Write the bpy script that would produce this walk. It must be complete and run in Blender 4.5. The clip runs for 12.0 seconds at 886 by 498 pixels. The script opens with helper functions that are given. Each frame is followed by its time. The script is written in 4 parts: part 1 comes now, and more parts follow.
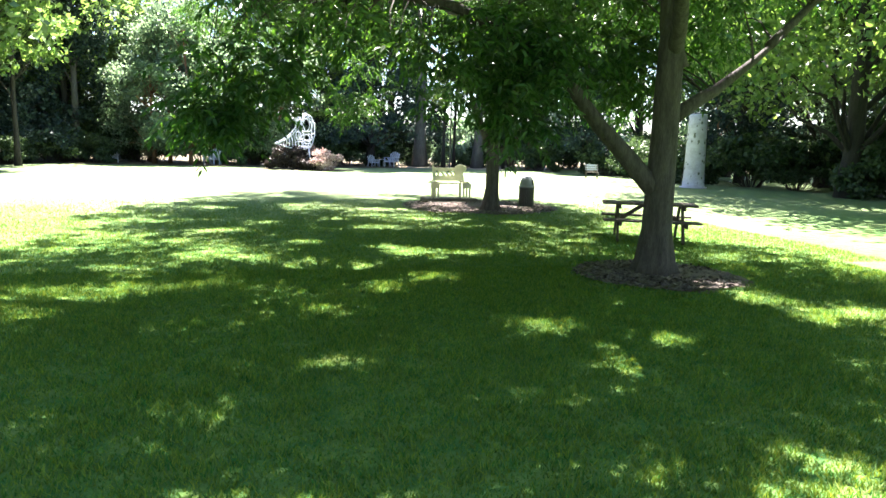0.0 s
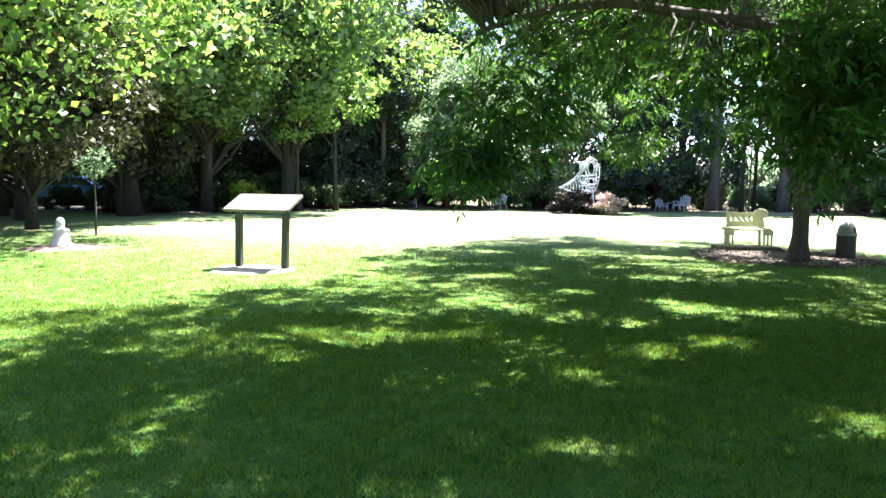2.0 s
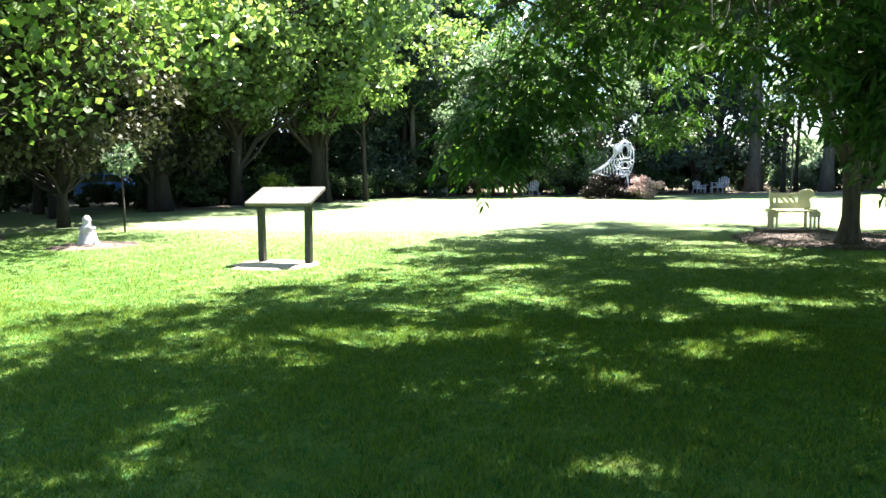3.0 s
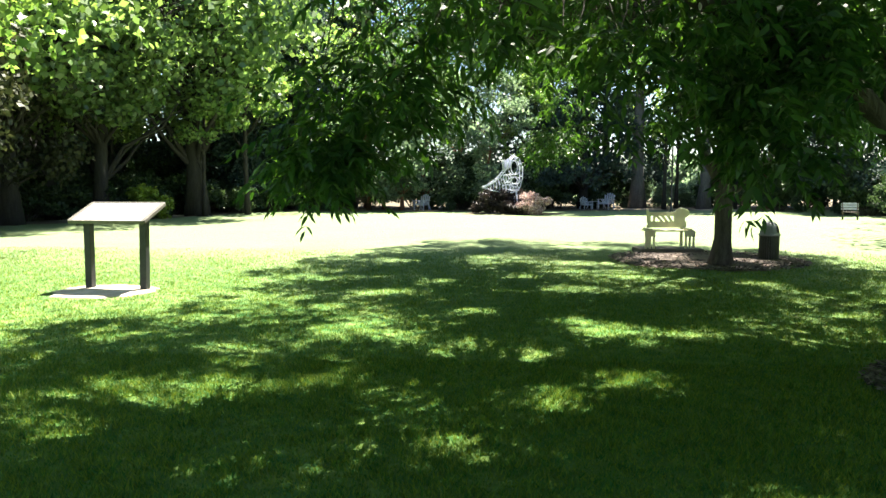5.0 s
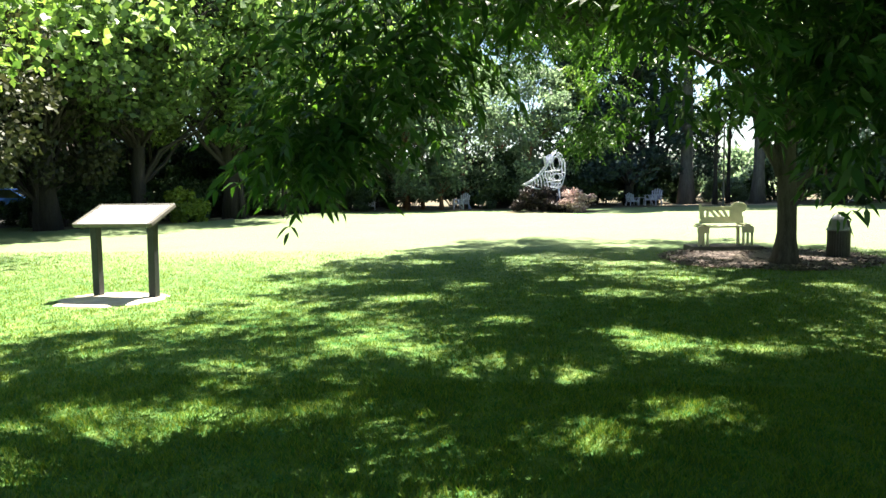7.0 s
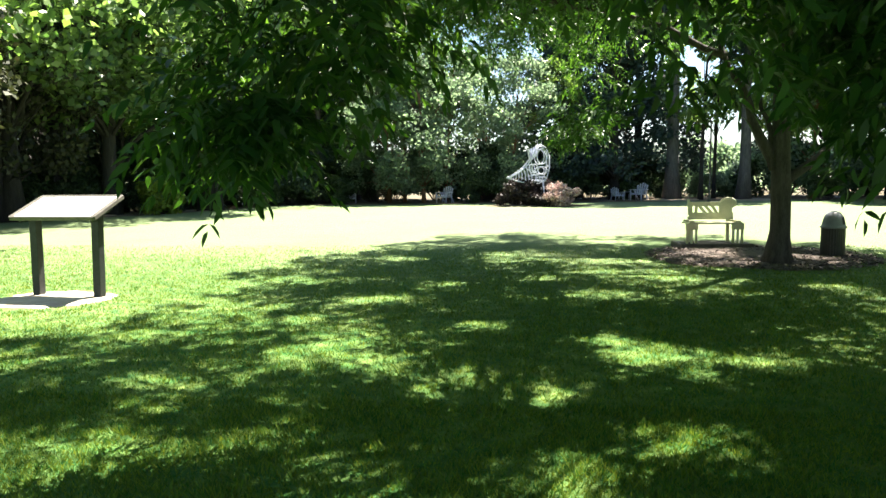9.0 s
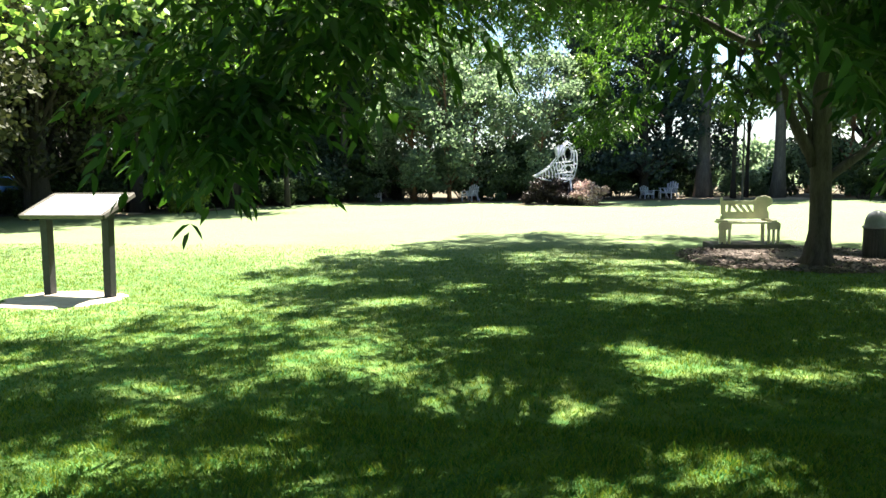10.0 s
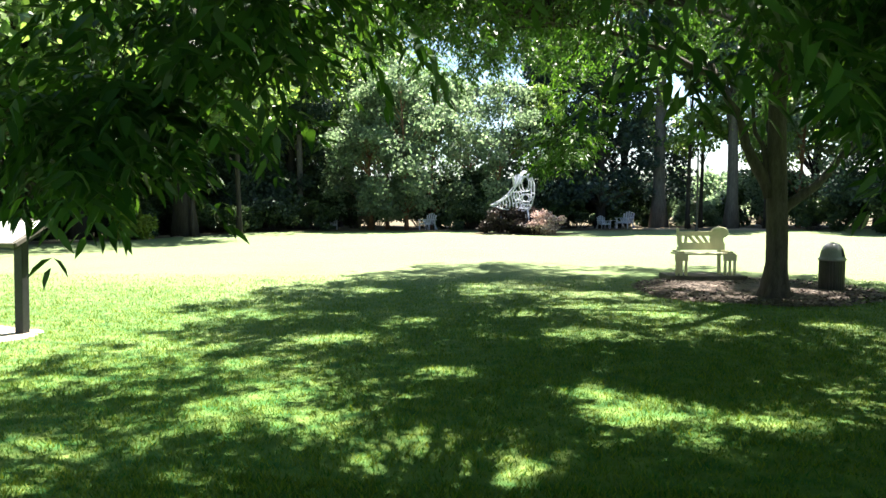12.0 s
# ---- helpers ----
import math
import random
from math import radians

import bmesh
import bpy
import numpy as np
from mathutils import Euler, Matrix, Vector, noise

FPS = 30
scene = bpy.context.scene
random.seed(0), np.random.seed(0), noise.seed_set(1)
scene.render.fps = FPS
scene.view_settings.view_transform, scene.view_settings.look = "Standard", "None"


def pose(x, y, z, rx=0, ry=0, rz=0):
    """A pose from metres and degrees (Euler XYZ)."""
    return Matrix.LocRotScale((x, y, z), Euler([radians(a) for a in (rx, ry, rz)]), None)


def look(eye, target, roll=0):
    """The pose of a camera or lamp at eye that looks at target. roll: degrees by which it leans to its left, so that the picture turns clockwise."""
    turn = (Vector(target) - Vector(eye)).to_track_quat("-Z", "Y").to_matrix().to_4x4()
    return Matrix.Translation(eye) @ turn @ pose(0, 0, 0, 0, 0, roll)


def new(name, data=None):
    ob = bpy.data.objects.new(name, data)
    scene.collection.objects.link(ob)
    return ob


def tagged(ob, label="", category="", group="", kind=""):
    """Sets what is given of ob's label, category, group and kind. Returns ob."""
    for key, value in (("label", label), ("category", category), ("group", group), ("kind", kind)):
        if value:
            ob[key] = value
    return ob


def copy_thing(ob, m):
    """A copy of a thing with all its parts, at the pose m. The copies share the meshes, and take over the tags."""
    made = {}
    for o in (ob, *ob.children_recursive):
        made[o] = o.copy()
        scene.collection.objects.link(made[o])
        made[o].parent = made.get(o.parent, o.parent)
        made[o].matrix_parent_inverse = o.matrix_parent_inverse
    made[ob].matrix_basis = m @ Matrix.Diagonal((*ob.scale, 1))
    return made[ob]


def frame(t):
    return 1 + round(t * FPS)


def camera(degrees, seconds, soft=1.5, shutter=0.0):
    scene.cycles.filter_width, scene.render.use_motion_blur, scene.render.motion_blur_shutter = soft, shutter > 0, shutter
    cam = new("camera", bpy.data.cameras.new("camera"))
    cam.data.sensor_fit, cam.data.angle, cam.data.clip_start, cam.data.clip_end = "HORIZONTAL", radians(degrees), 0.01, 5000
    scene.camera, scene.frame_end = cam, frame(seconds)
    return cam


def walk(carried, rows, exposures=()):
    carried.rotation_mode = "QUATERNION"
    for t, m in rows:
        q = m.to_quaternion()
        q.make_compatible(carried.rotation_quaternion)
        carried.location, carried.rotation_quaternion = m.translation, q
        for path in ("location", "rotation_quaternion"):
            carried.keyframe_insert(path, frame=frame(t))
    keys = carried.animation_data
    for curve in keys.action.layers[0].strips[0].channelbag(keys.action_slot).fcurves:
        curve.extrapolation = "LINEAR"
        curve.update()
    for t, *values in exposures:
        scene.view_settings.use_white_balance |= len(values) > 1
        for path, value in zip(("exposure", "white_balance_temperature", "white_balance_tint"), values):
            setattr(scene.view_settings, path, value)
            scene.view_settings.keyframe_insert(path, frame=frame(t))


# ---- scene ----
cam = camera(64.0, 12.0)
PATH = [
    (0.0, pose(0.037, -1.060, 1.553, 81.54, -1.53, -13.16)),
    (0.5, pose(0.228, -1.017, 1.563, 81.10, -0.92, -2.39)),
    (1.0, pose(0.259, -0.705, 1.555, 84.74, -4.26, 0.61)),
    (1.5, pose(0.303, -0.498, 1.539, 84.36, -2.61, 5.42)),
    (2.0, pose(0.292, -0.273, 1.542, 84.63, -0.64, 9.68)),
    (2.5, pose(0.184, -0.152, 1.521, 82.08, -0.28, 14.89)),
    (2.7, pose(0.214, -0.013, 1.544, 83.06, 0.33, 13.61)),
    (4.3, pose(0.714, 0.956, 1.554, 84.18, -0.33, 8.39)),
    (4.5, pose(0.671, 1.078, 1.569, 84.16, -0.55, 6.58)),
    (5.0, pose(0.726, 1.268, 1.589, 84.63, 0.08, 4.26)),
    (5.5, pose(0.793, 1.505, 1.568, 85.89, -0.37, 7.07)),
    (6.0, pose(0.874, 1.745, 1.548, 84.59, 0.21, 8.49)),
    (6.5, pose(0.878, 1.972, 1.579, 85.52, 1.44, 6.59)),
    (6.7, pose(0.831, 2.088, 1.547, 84.48, 1.46, 7.20)),
    (8.3, pose(0.952, 2.713, 1.481, 86.41, 0.57, 8.40)),
    (8.5, pose(0.886, 2.799, 1.501, 86.06, 1.54, 6.31)),
    (9.0, pose(0.914, 2.985, 1.499, 84.07, 0.67, 6.60)),
    (9.5, pose(0.974, 3.215, 1.477, 85.55, 0.45, 8.58)),
    (10.0, pose(0.969, 3.374, 1.481, 83.98, 0.70, 8.82)),
    (10.5, pose(0.932, 3.466, 1.490, 87.13, -0.22, 5.84)),
    (11.0, pose(0.892, 3.558, 1.491, 85.75, 0.73, 4.20)),
    (11.5, pose(0.969, 3.789, 1.485, 86.58, 0.51, 4.22)),
    (12.0, pose(1.049, 3.894, 1.472, 86.25, 0.20, 5.61)),
]
walk(cam, PATH, exposures=[(0.0, 3.62, 5800, 17), (1.5, 3.58, 5700, 17), (2.5, 3.32, 5750, 15), (4.4, 2.9, 6050, 10), (12.0, 2.76, 6050, 10)])

# ---- world and sun ----
SUN_AZ, SUN_EL = radians(37.0), radians(66.0)   # azimuth clockwise from +y
world = bpy.data.worlds.new("sky")
scene.world = world
world.use_nodes = True
_n = world.node_tree.nodes
sky = _n.new("ShaderNodeTexSky")
sky.sky_type, sky.sun_disc = "NISHITA", False
sky.sun_elevation, sky.sun_rotation = SUN_EL, SUN_AZ
world.node_tree.links.new(sky.outputs[0], _n["Background"].inputs[0])
_n["Background"].inputs[1].default_value = 0.044
sun = new("sun", bpy.data.lights.new("sun", "SUN"))
sun.data.energy, sun.data.angle, sun.data.color = 5.0, radians(0.53), (1.0, 0.89, 0.70)
sun_way = Vector((math.sin(SUN_AZ) * math.cos(SUN_EL), math.cos(SUN_AZ) * math.cos(SUN_EL), math.sin(SUN_EL)))
sun.matrix_basis = look(sun_way * 60, (0, 0, 0))

rng = np.random.default_rng(7)


# ---- materials ----
def surface(name, dark, light, scale=8.0, rough=0.7, bump=0.3, fine=60.0, metal=0.0, spot=0.0, stretch=(1, 1, 1)):
    """A procedural surface: two scales of colour variation, an optional sprinkle of stains, and relief."""
    m = bpy.data.materials.new(name)
    m.use_nodes = True
    t = m.node_tree
    p = t.nodes["Principled BSDF"]
    co = t.nodes.new("ShaderNodeTexCoord")
    mp = t.nodes.new("ShaderNodeMapping")
    mp.inputs["Scale"].default_value = stretch
    t.links.new(co.outputs["Object"], mp.inputs[0])
    big, small = t.nodes.new("ShaderNodeTexNoise"), t.nodes.new("ShaderNodeTexNoise")
    big.inputs["Scale"].default_value, big.inputs["Detail"].default_value = scale, 4
    small.inputs["Scale"].default_value, small.inputs["Detail"].default_value = fine, 5
    for n in (big, small):
        t.links.new(mp.outputs[0], n.inputs["Vector"])
    mix = t.nodes.new("ShaderNodeMath")
    mix.operation = "MULTIPLY_ADD"
    mix.inputs[1].default_value = 0.55
    half = t.nodes.new("ShaderNodeMath")
    half.operation = "MULTIPLY"
    half.inputs[1].default_value = 0.45
    t.links.new(small.outputs[0], half.inputs[0])
    t.links.new(big.outputs[0], mix.inputs[0])
    t.links.new(half.outputs[0], mix.inputs[2])
    ramp = t.nodes.new("ShaderNodeValToRGB")
    ramp.color_ramp.elements[0].position, ramp.color_ramp.elements[0].color = 0.34, (*dark, 1)
    ramp.color_ramp.elements[1].position, ramp.color_ramp.elements[1].color = 0.66, (*light, 1)
    t.links.new(mix.outputs[0], ramp.inputs[0])
    t.links.new(ramp.outputs[0], p.inputs["Base Color"])
    p.inputs["Roughness"].default_value, p.inputs["Metallic"].default_value = rough, metal
    b = t.nodes.new("ShaderNodeBump")
    b.inputs["Strength"].default_value, b.inputs["Distance"].default_value = bump, 0.02
    t.links.new(mix.outputs[0], b.inputs["Height"])
    t.links.new(b.outputs[0], p.inputs["Normal"])
    return m


def leaf_material(name, dark, light, glow, rough=0.45, through_light=0.45, gloss=0.3):
    """Leaves: a glossy face, colour that differs from leaf to leaf, and light let through from behind."""
    m = bpy.data.materials.new(name)
    m.use_nodes = True
    t = m.node_tree
    p = t.nodes["Principled BSDF"]
    geo = t.nodes.new("ShaderNodeNewGeometry")
    ramp = t.nodes.new("ShaderNodeValToRGB")
    ramp.color_ramp.elements[0].color, ramp.color_ramp.elements[1].color = (*dark, 1), (*light, 1)
    t.links.new(geo.outputs["Random Per Island"], ramp.inputs[0])
    t.links.new(ramp.outputs[0], p.inputs["Base Color"])
    p.inputs["Roughness"].default_value = rough
    p.inputs["Specular IOR Level"].default_value = gloss
    tr = t.nodes.new("ShaderNodeBsdfTranslucent")
    tint = t.nodes.new("ShaderNodeMix")
    tint.data_type, tint.blend_type = "RGBA", "MULTIPLY"
    tint.inputs[0].default_value = 1.0
    t.links.new(ramp.outputs[0], tint.inputs[6])
    tint.inputs[7].default_value = (*glow, 1)
    t.links.new(tint.outputs[2], tr.inputs[0])
    mx = t.nodes.new("ShaderNodeMixShader")
    mx.inputs[0].default_value = through_light
    t.links.new(p.outputs[0], mx.inputs[1])
    t.links.new(tr.outputs[0], mx.inputs[2])
    t.links.new(mx.outputs[0], t.nodes["Material Output"].inputs[0])
    return m


def lawn_material():
    m = bpy.data.materials.new("lawn")
    m.use_nodes = True
    t = m.node_tree
    p = t.nodes["Principled BSDF"]
    co = t.nodes.new("ShaderNodeTexCoord")
    cols = []
    for scale, detail in ((0.35, 3), (5.0, 5), (90.0, 3)):
        n = t.nodes.new("ShaderNodeTexNoise")
        n.inputs["Scale"].default_value, n.inputs["Detail"].default_value = scale, detail
        t.links.new(co.outputs["Object"], n.inputs["Vector"])
        cols.append(n)
    r1 = t.nodes.new("ShaderNodeValToRGB")
    r1.color_ramp.elements[0].position, r1.color_ramp.elements[0].color = 0.3, (0.040, 0.136, 0.038, 1)
    r1.color_ramp.elements[1].position, r1.color_ramp.elements[1].color = 0.7, (0.165, 0.236, 0.068, 1)
    t.links.new(cols[1].outputs[0], r1.inputs[0])
    r2 = t.nodes.new("ShaderNodeValToRGB")
    r2.color_ramp.elements[0].position, r2.color_ramp.elements[0].color = 0.35, (0.75, 0.85, 0.7, 1)
    r2.color_ramp.elements[1].position, r2.color_ramp.elements[1].color = 0.65, (1.15, 1.05, 1.0, 1)
    t.links.new(cols[0].outputs[0], r2.inputs[0])
    mul = t.nodes.new("ShaderNodeMix")
    mul.data_type, mul.blend_type = "RGBA", "MULTIPLY"
    mul.inputs[0].default_value = 1
    t.links.new(r1.outputs[0], mul.inputs[6])
    t.links.new(r2.outputs[0], mul.inputs[7])
    # the open field beyond the trees: overexposed sun painted in as paler grass colour
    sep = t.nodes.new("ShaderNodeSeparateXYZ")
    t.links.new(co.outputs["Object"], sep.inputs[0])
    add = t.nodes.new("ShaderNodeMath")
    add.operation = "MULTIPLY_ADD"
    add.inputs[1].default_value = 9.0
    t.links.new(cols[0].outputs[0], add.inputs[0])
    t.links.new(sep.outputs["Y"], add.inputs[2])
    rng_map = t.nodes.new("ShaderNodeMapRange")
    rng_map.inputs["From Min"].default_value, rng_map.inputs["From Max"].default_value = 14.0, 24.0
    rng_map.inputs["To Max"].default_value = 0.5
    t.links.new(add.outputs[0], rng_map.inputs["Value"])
    sun_glare = t.nodes.new("ShaderNodeMix")
    sun_glare.data_type = "RGBA"
    t.links.new(rng_map.outputs[0], sun_glare.inputs[0])
    t.links.new(mul.outputs[2], sun_glare.inputs[6])
    sun_glare.inputs[7].default_value = (0.235, 0.262, 0.165, 1)
    t.links.new(sun_glare.outputs[2], p.inputs["Base Color"])
    p.inputs["Roughness"].default_value = 0.85
    p.inputs["Specular IOR Level"].default_value = 0.15
    b = t.nodes.new("ShaderNodeBump")
    b.inputs["Strength"].default_value, b.inputs["Distance"].default_value = 0.8, 0.03
    t.links.new(cols[2].outputs[0], b.inputs["Height"])
    t.links.new(b.outputs[0], p.inputs["Normal"])
    return m


LAWN = lawn_material()
BLADE = leaf_material("grass_blade", (0.024, 0.120, 0.030), (0.190, 0.252, 0.040), (1.7, 1.5, 0.7), 0.55, 0.35, 0.15)
PECAN = leaf_material("pecan_leaf", (0.016, 0.050, 0.020), (0.054, 0.118, 0.040), (3.0, 2.9, 0.55), 0.40, 0.36, 0.45)
OAK = leaf_material("oak_leaf", (0.045, 0.095, 0.028), (0.180, 0.255, 0.090), (2.2, 2.3, 1.0), 0.36, 0.42, 0.5)
BROAD = leaf_material("broad_leaf", (0.045, 0.085, 0.036), (0.165, 0.230, 0.100), (2.25, 2.4, 1.1), 0.36, 0.46, 0.5)
PALE = leaf_material("pale_leaf", (0.075, 0.120, 0.085), (0.175, 0.225, 0.165), (2.0, 2.1, 1.5), 0.42, 0.5)
CEDAR = leaf_material("cedar_leaf", (0.016, 0.034, 0.028), (0.046, 0.074, 0.066), (1.4, 1.5, 1.3), 0.55, 0.2)
RUST = leaf_material("juniper_leaf", (0.022, 0.030, 0.014), (0.062, 0.066, 0.036), (1.3, 1.3, 0.8), 0.55, 0.2)
HEDGE = leaf_material("shrub_leaf", (0.020, 0.042, 0.020), (0.07, 0.105, 0.050), (1.7, 1.8, 1.1), 0.42, 0.28)
LIME = leaf_material("lime_leaf", (0.12, 0.19, 0.03), (0.24, 0.30, 0.06), (1.8, 1.8, 0.6), 0.45, 0.4)
PLUM = leaf_material("plum_leaf", (0.012, 0.012, 0.010), (0.036, 0.026, 0.026), (1.4, 1.2, 1.2), 0.5, 0.2)
PINK = leaf_material("pink_flower", (0.24, 0.15, 0.14), (0.66, 0.55, 0.51), (1.1, 1.0, 1.0), 0.6, 0.25)
BARK = surface("bark", (0.023, 0.019, 0.019), (0.082, 0.068, 0.067), 5, 0.9, 1.0, 26, stretch=(3.5, 3.5, 0.6))
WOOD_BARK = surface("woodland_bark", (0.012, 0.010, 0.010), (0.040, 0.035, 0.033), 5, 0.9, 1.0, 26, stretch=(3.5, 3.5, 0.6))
PINE_BARK = surface("pine_bark", (0.045, 0.042, 0.050), (0.13, 0.12, 0.135), 4, 0.9, 1.0, 22, stretch=(3, 3, 0.7))
RED_BARK = surface("red_bark", (0.10, 0.05, 0.03), (0.26, 0.14, 0.09), 4, 0.9, 0.9, 22, stretch=(3, 3, 0.7))
MULCH = surface("mulch", (0.030, 0.022, 0.018), (0.16, 0.12, 0.10), 6, 0.95, 1.0, 45)
SAND = surface("sand", (0.34, 0.29, 0.23), (0.55, 0.49, 0.41), 5, 0.95, 0.6, 120)
STRAW = surface("pine_straw", (0.20, 0.15, 0.09), (0.42, 0.34, 0.24), 4, 0.95, 0.6, 60)
LITTER = surface("leaf_litter", (0.045, 0.038, 0.022), (0.14, 0.11, 0.06), 2, 0.95, 0.9, 40)
CREAM = surface("cream_paint", (0.56, 0.53, 0.36), (0.70, 0.67, 0.49), 6, 0.5, 0.15, 50)
CONCRETE = surface("dark_concrete", (0.06, 0.05, 0.045), (0.17, 0.15, 0.135), 6, 0.9, 0.5, 70)
BLACK = surface("black_plastic", (0.012, 0.012, 0.013), (0.03, 0.03, 0.032), 9, 0.45, 0.12, 60)
DOME = surface("grey_plastic", (0.13, 0.14, 0.165), (0.22, 0.23, 0.26), 9, 0.3, 0.1, 60)
WOOD = surface("weathered_wood", (0.035, 0.027, 0.022), (0.11, 0.088, 0.072), 5, 0.85, 0.7, 40, stretch=(0.5, 6, 6))
IRON = surface("black_metal", (0.009, 0.010, 0.013), (0.028, 0.029, 0.035), 8, 0.5, 0.2, 50)
RAIL = surface("bronze_rail", (0.06, 0.055, 0.05), (0.13, 0.12, 0.11), 6, 0.5, 0.1, 40)
PANEL = surface("pale_panel", (0.62, 0.63, 0.67), (0.78, 0.79, 0.83), 3, 0.28, 0.03, 20)
INK = surface("faded_print", (0.42, 0.44, 0.45), (0.56, 0.57, 0.57), 4, 0.3, 0.02, 30)
WHITE = surface("white_paint", (0.42, 0.44, 0.54), (0.60, 0.62, 0.74), 6, 0.45, 0.15, 45)
STONE = surface("pale_stone", (0.36, 0.34, 0.40), (0.58, 0.56, 0.66), 4, 0.85, 0.5, 40)
DARK_FLECK = surface("dark_fleck", (0.09, 0.09, 0.08), (0.18, 0.18, 0.16), 6, 0.9, 0.3, 40)
CAR_WHITE = surface("white_car_paint", (0.72, 0.73, 0.75), (0.80, 0.81, 0.82), 2, 0.22, 0.0, 8)
CAR_BLUE = surface("blue_car_paint", (0.03, 0.09, 0.34), (0.05, 0.13, 0.42), 2, 0.22, 0.0, 8)
TYRE = surface("tyre_rubber", (0.012, 0.012, 0.012), (0.03, 0.03, 0.03), 8, 0.85, 0.2, 40)
CHROME = surface("wheel_metal", (0.45, 0.45, 0.46), (0.6, 0.6, 0.61), 8, 0.3, 0.05, 40, metal=0.9)
LAMP_RED = surface("red_lens", (0.30, 0.01, 0.01), (0.42, 0.02, 0.02), 8, 0.2, 0.0, 40)
CAR_GLASS = surface("dark_glass", (0.015, 0.018, 0.02), (0.03, 0.034, 0.038), 2, 0.08, 0.0, 5)
ASPHALT = surface("asphalt", (0.035, 0.035, 0.036), (0.075, 0.073, 0.07), 2, 0.9, 0.5, 90)


# ---- building helpers ----
def part(name, bm, material, parent=None, label="", smooth=False):
    """Links a bmesh as one mesh object under a thing or a part."""
    me = bpy.data.meshes.new(name)
    bmesh.ops.recalc_face_normals(bm, faces=bm.faces)
    bm.to_mesh(me)
    bm.free()
    me.materials.append(material)
    if smooth:
        me.polygons.foreach_set("use_smooth", [True] * len(me.polygons))
    ob = new(name, me)
    ob.parent = parent
    if label:
        tagged(ob, label)
    return ob


def sheet(name, verts, faces, material, parent=None, label="", smooth=False):
    me = bpy.data.meshes.new(name)
    me.from_pydata(verts, [], faces)
    me.materials.append(material)
    if smooth:
        me.polygons.foreach_set("use_smooth", [True] * len(me.polygons))
    ob = new(name, me)
    ob.parent = parent
    if label:
        tagged(ob, label)
    return ob


def soup(name, pts, per, material, parent=None):
    """Many small separate faces of `per` corners, from an array of points."""
    pts = np.asarray(pts, dtype=np.float32).reshape(-1, 3)
    n = len(pts) // per
    me = bpy.data.meshes.new(name)
    me.vertices.add(len(pts))
    me.vertices.foreach_set("co", pts.ravel())
    me.loops.add(len(pts))
    me.loops.foreach_set("vertex_index", np.arange(len(pts), dtype=np.int32))
    me.polygons.add(n)
    me.polygons.foreach_set("loop_start", np.arange(0, len(pts), per, dtype=np.int32))
    me.update(calc_edges=True)
    me.materials.append(material)
    ob = new(name, me)
    ob.parent = parent
    return ob


def box(bm, size, at, turn=(0, 0, 0), bevel=0.006):
    m = pose(*at, *turn) @ Matrix.Diagonal((*size, 1))
    r = bmesh.ops.create_cube(bm, size=1, matrix=m)
    if bevel:
        es = list({e for v in r["verts"] for e in v.link_edges})
        bmesh.ops.bevel(bm, geom=es, offset=bevel, segments=2, affect="EDGES", profile=0.6)
    return bm


def tube(bm, path, radii, sides=8, cap=True):
    """A round bar along a path, with a radius for each point."""
    path = [Vector(p) for p in path]
    rings = []
    for i, p in enumerate(path):
        d = (path[min(i + 1, len(path) - 1)] - path[max(i - 1, 0)]).normalized()
        u = d.orthogonal().normalized() if abs(d.z) > 0.9 else d.cross(Vector((0, 0, 1))).normalized()
        if abs(d.z) > 0.9:
            u = (Vector((1, 0, 0)) - d * d.x).normalized()
        v = d.cross(u)
        r = radii[i] if hasattr(radii, "__len__") else radii
        rings.append([bm.verts.new(p + (u * math.cos(a) + v * math.sin(a)) * r) for a in (2 * math.pi * k / sides for k in range(sides))])
    for a, b in zip(rings, rings[1:]):
        for k in range(sides):
            bm.faces.new((a[k], a[(k + 1) % sides], b[(k + 1) % sides], b[k]))
    if cap:
        bm.faces.new(rings[0])
        bm.faces.new(rings[-1])
    return bm


def lathe(bm, profile, sides=24, at=(0, 0, 0)):
    """A turned shape from (radius, height) pairs."""
    rings = []
    for r, z in profile:
        rings.append([bm.verts.new((at[0] + r * math.cos(a), at[1] + r * math.sin(a), at[2] + z)) for a in (2 * math.pi * k / sides for k in range(sides))])
    for a, b in zip(rings, rings[1:]):
        for k in range(sides):
            bm.faces.new((a[k], a[(k + 1) % sides], b[(k + 1) % sides], b[k]))
    bm.faces.new(rings[0])
    bm.faces.new(rings[-1])
    return bm


def empty(name, m, label, category, group="", kind=""):
    ob = new(name)
    ob.matrix_basis = m
    return tagged(ob, label, category, group, kind)


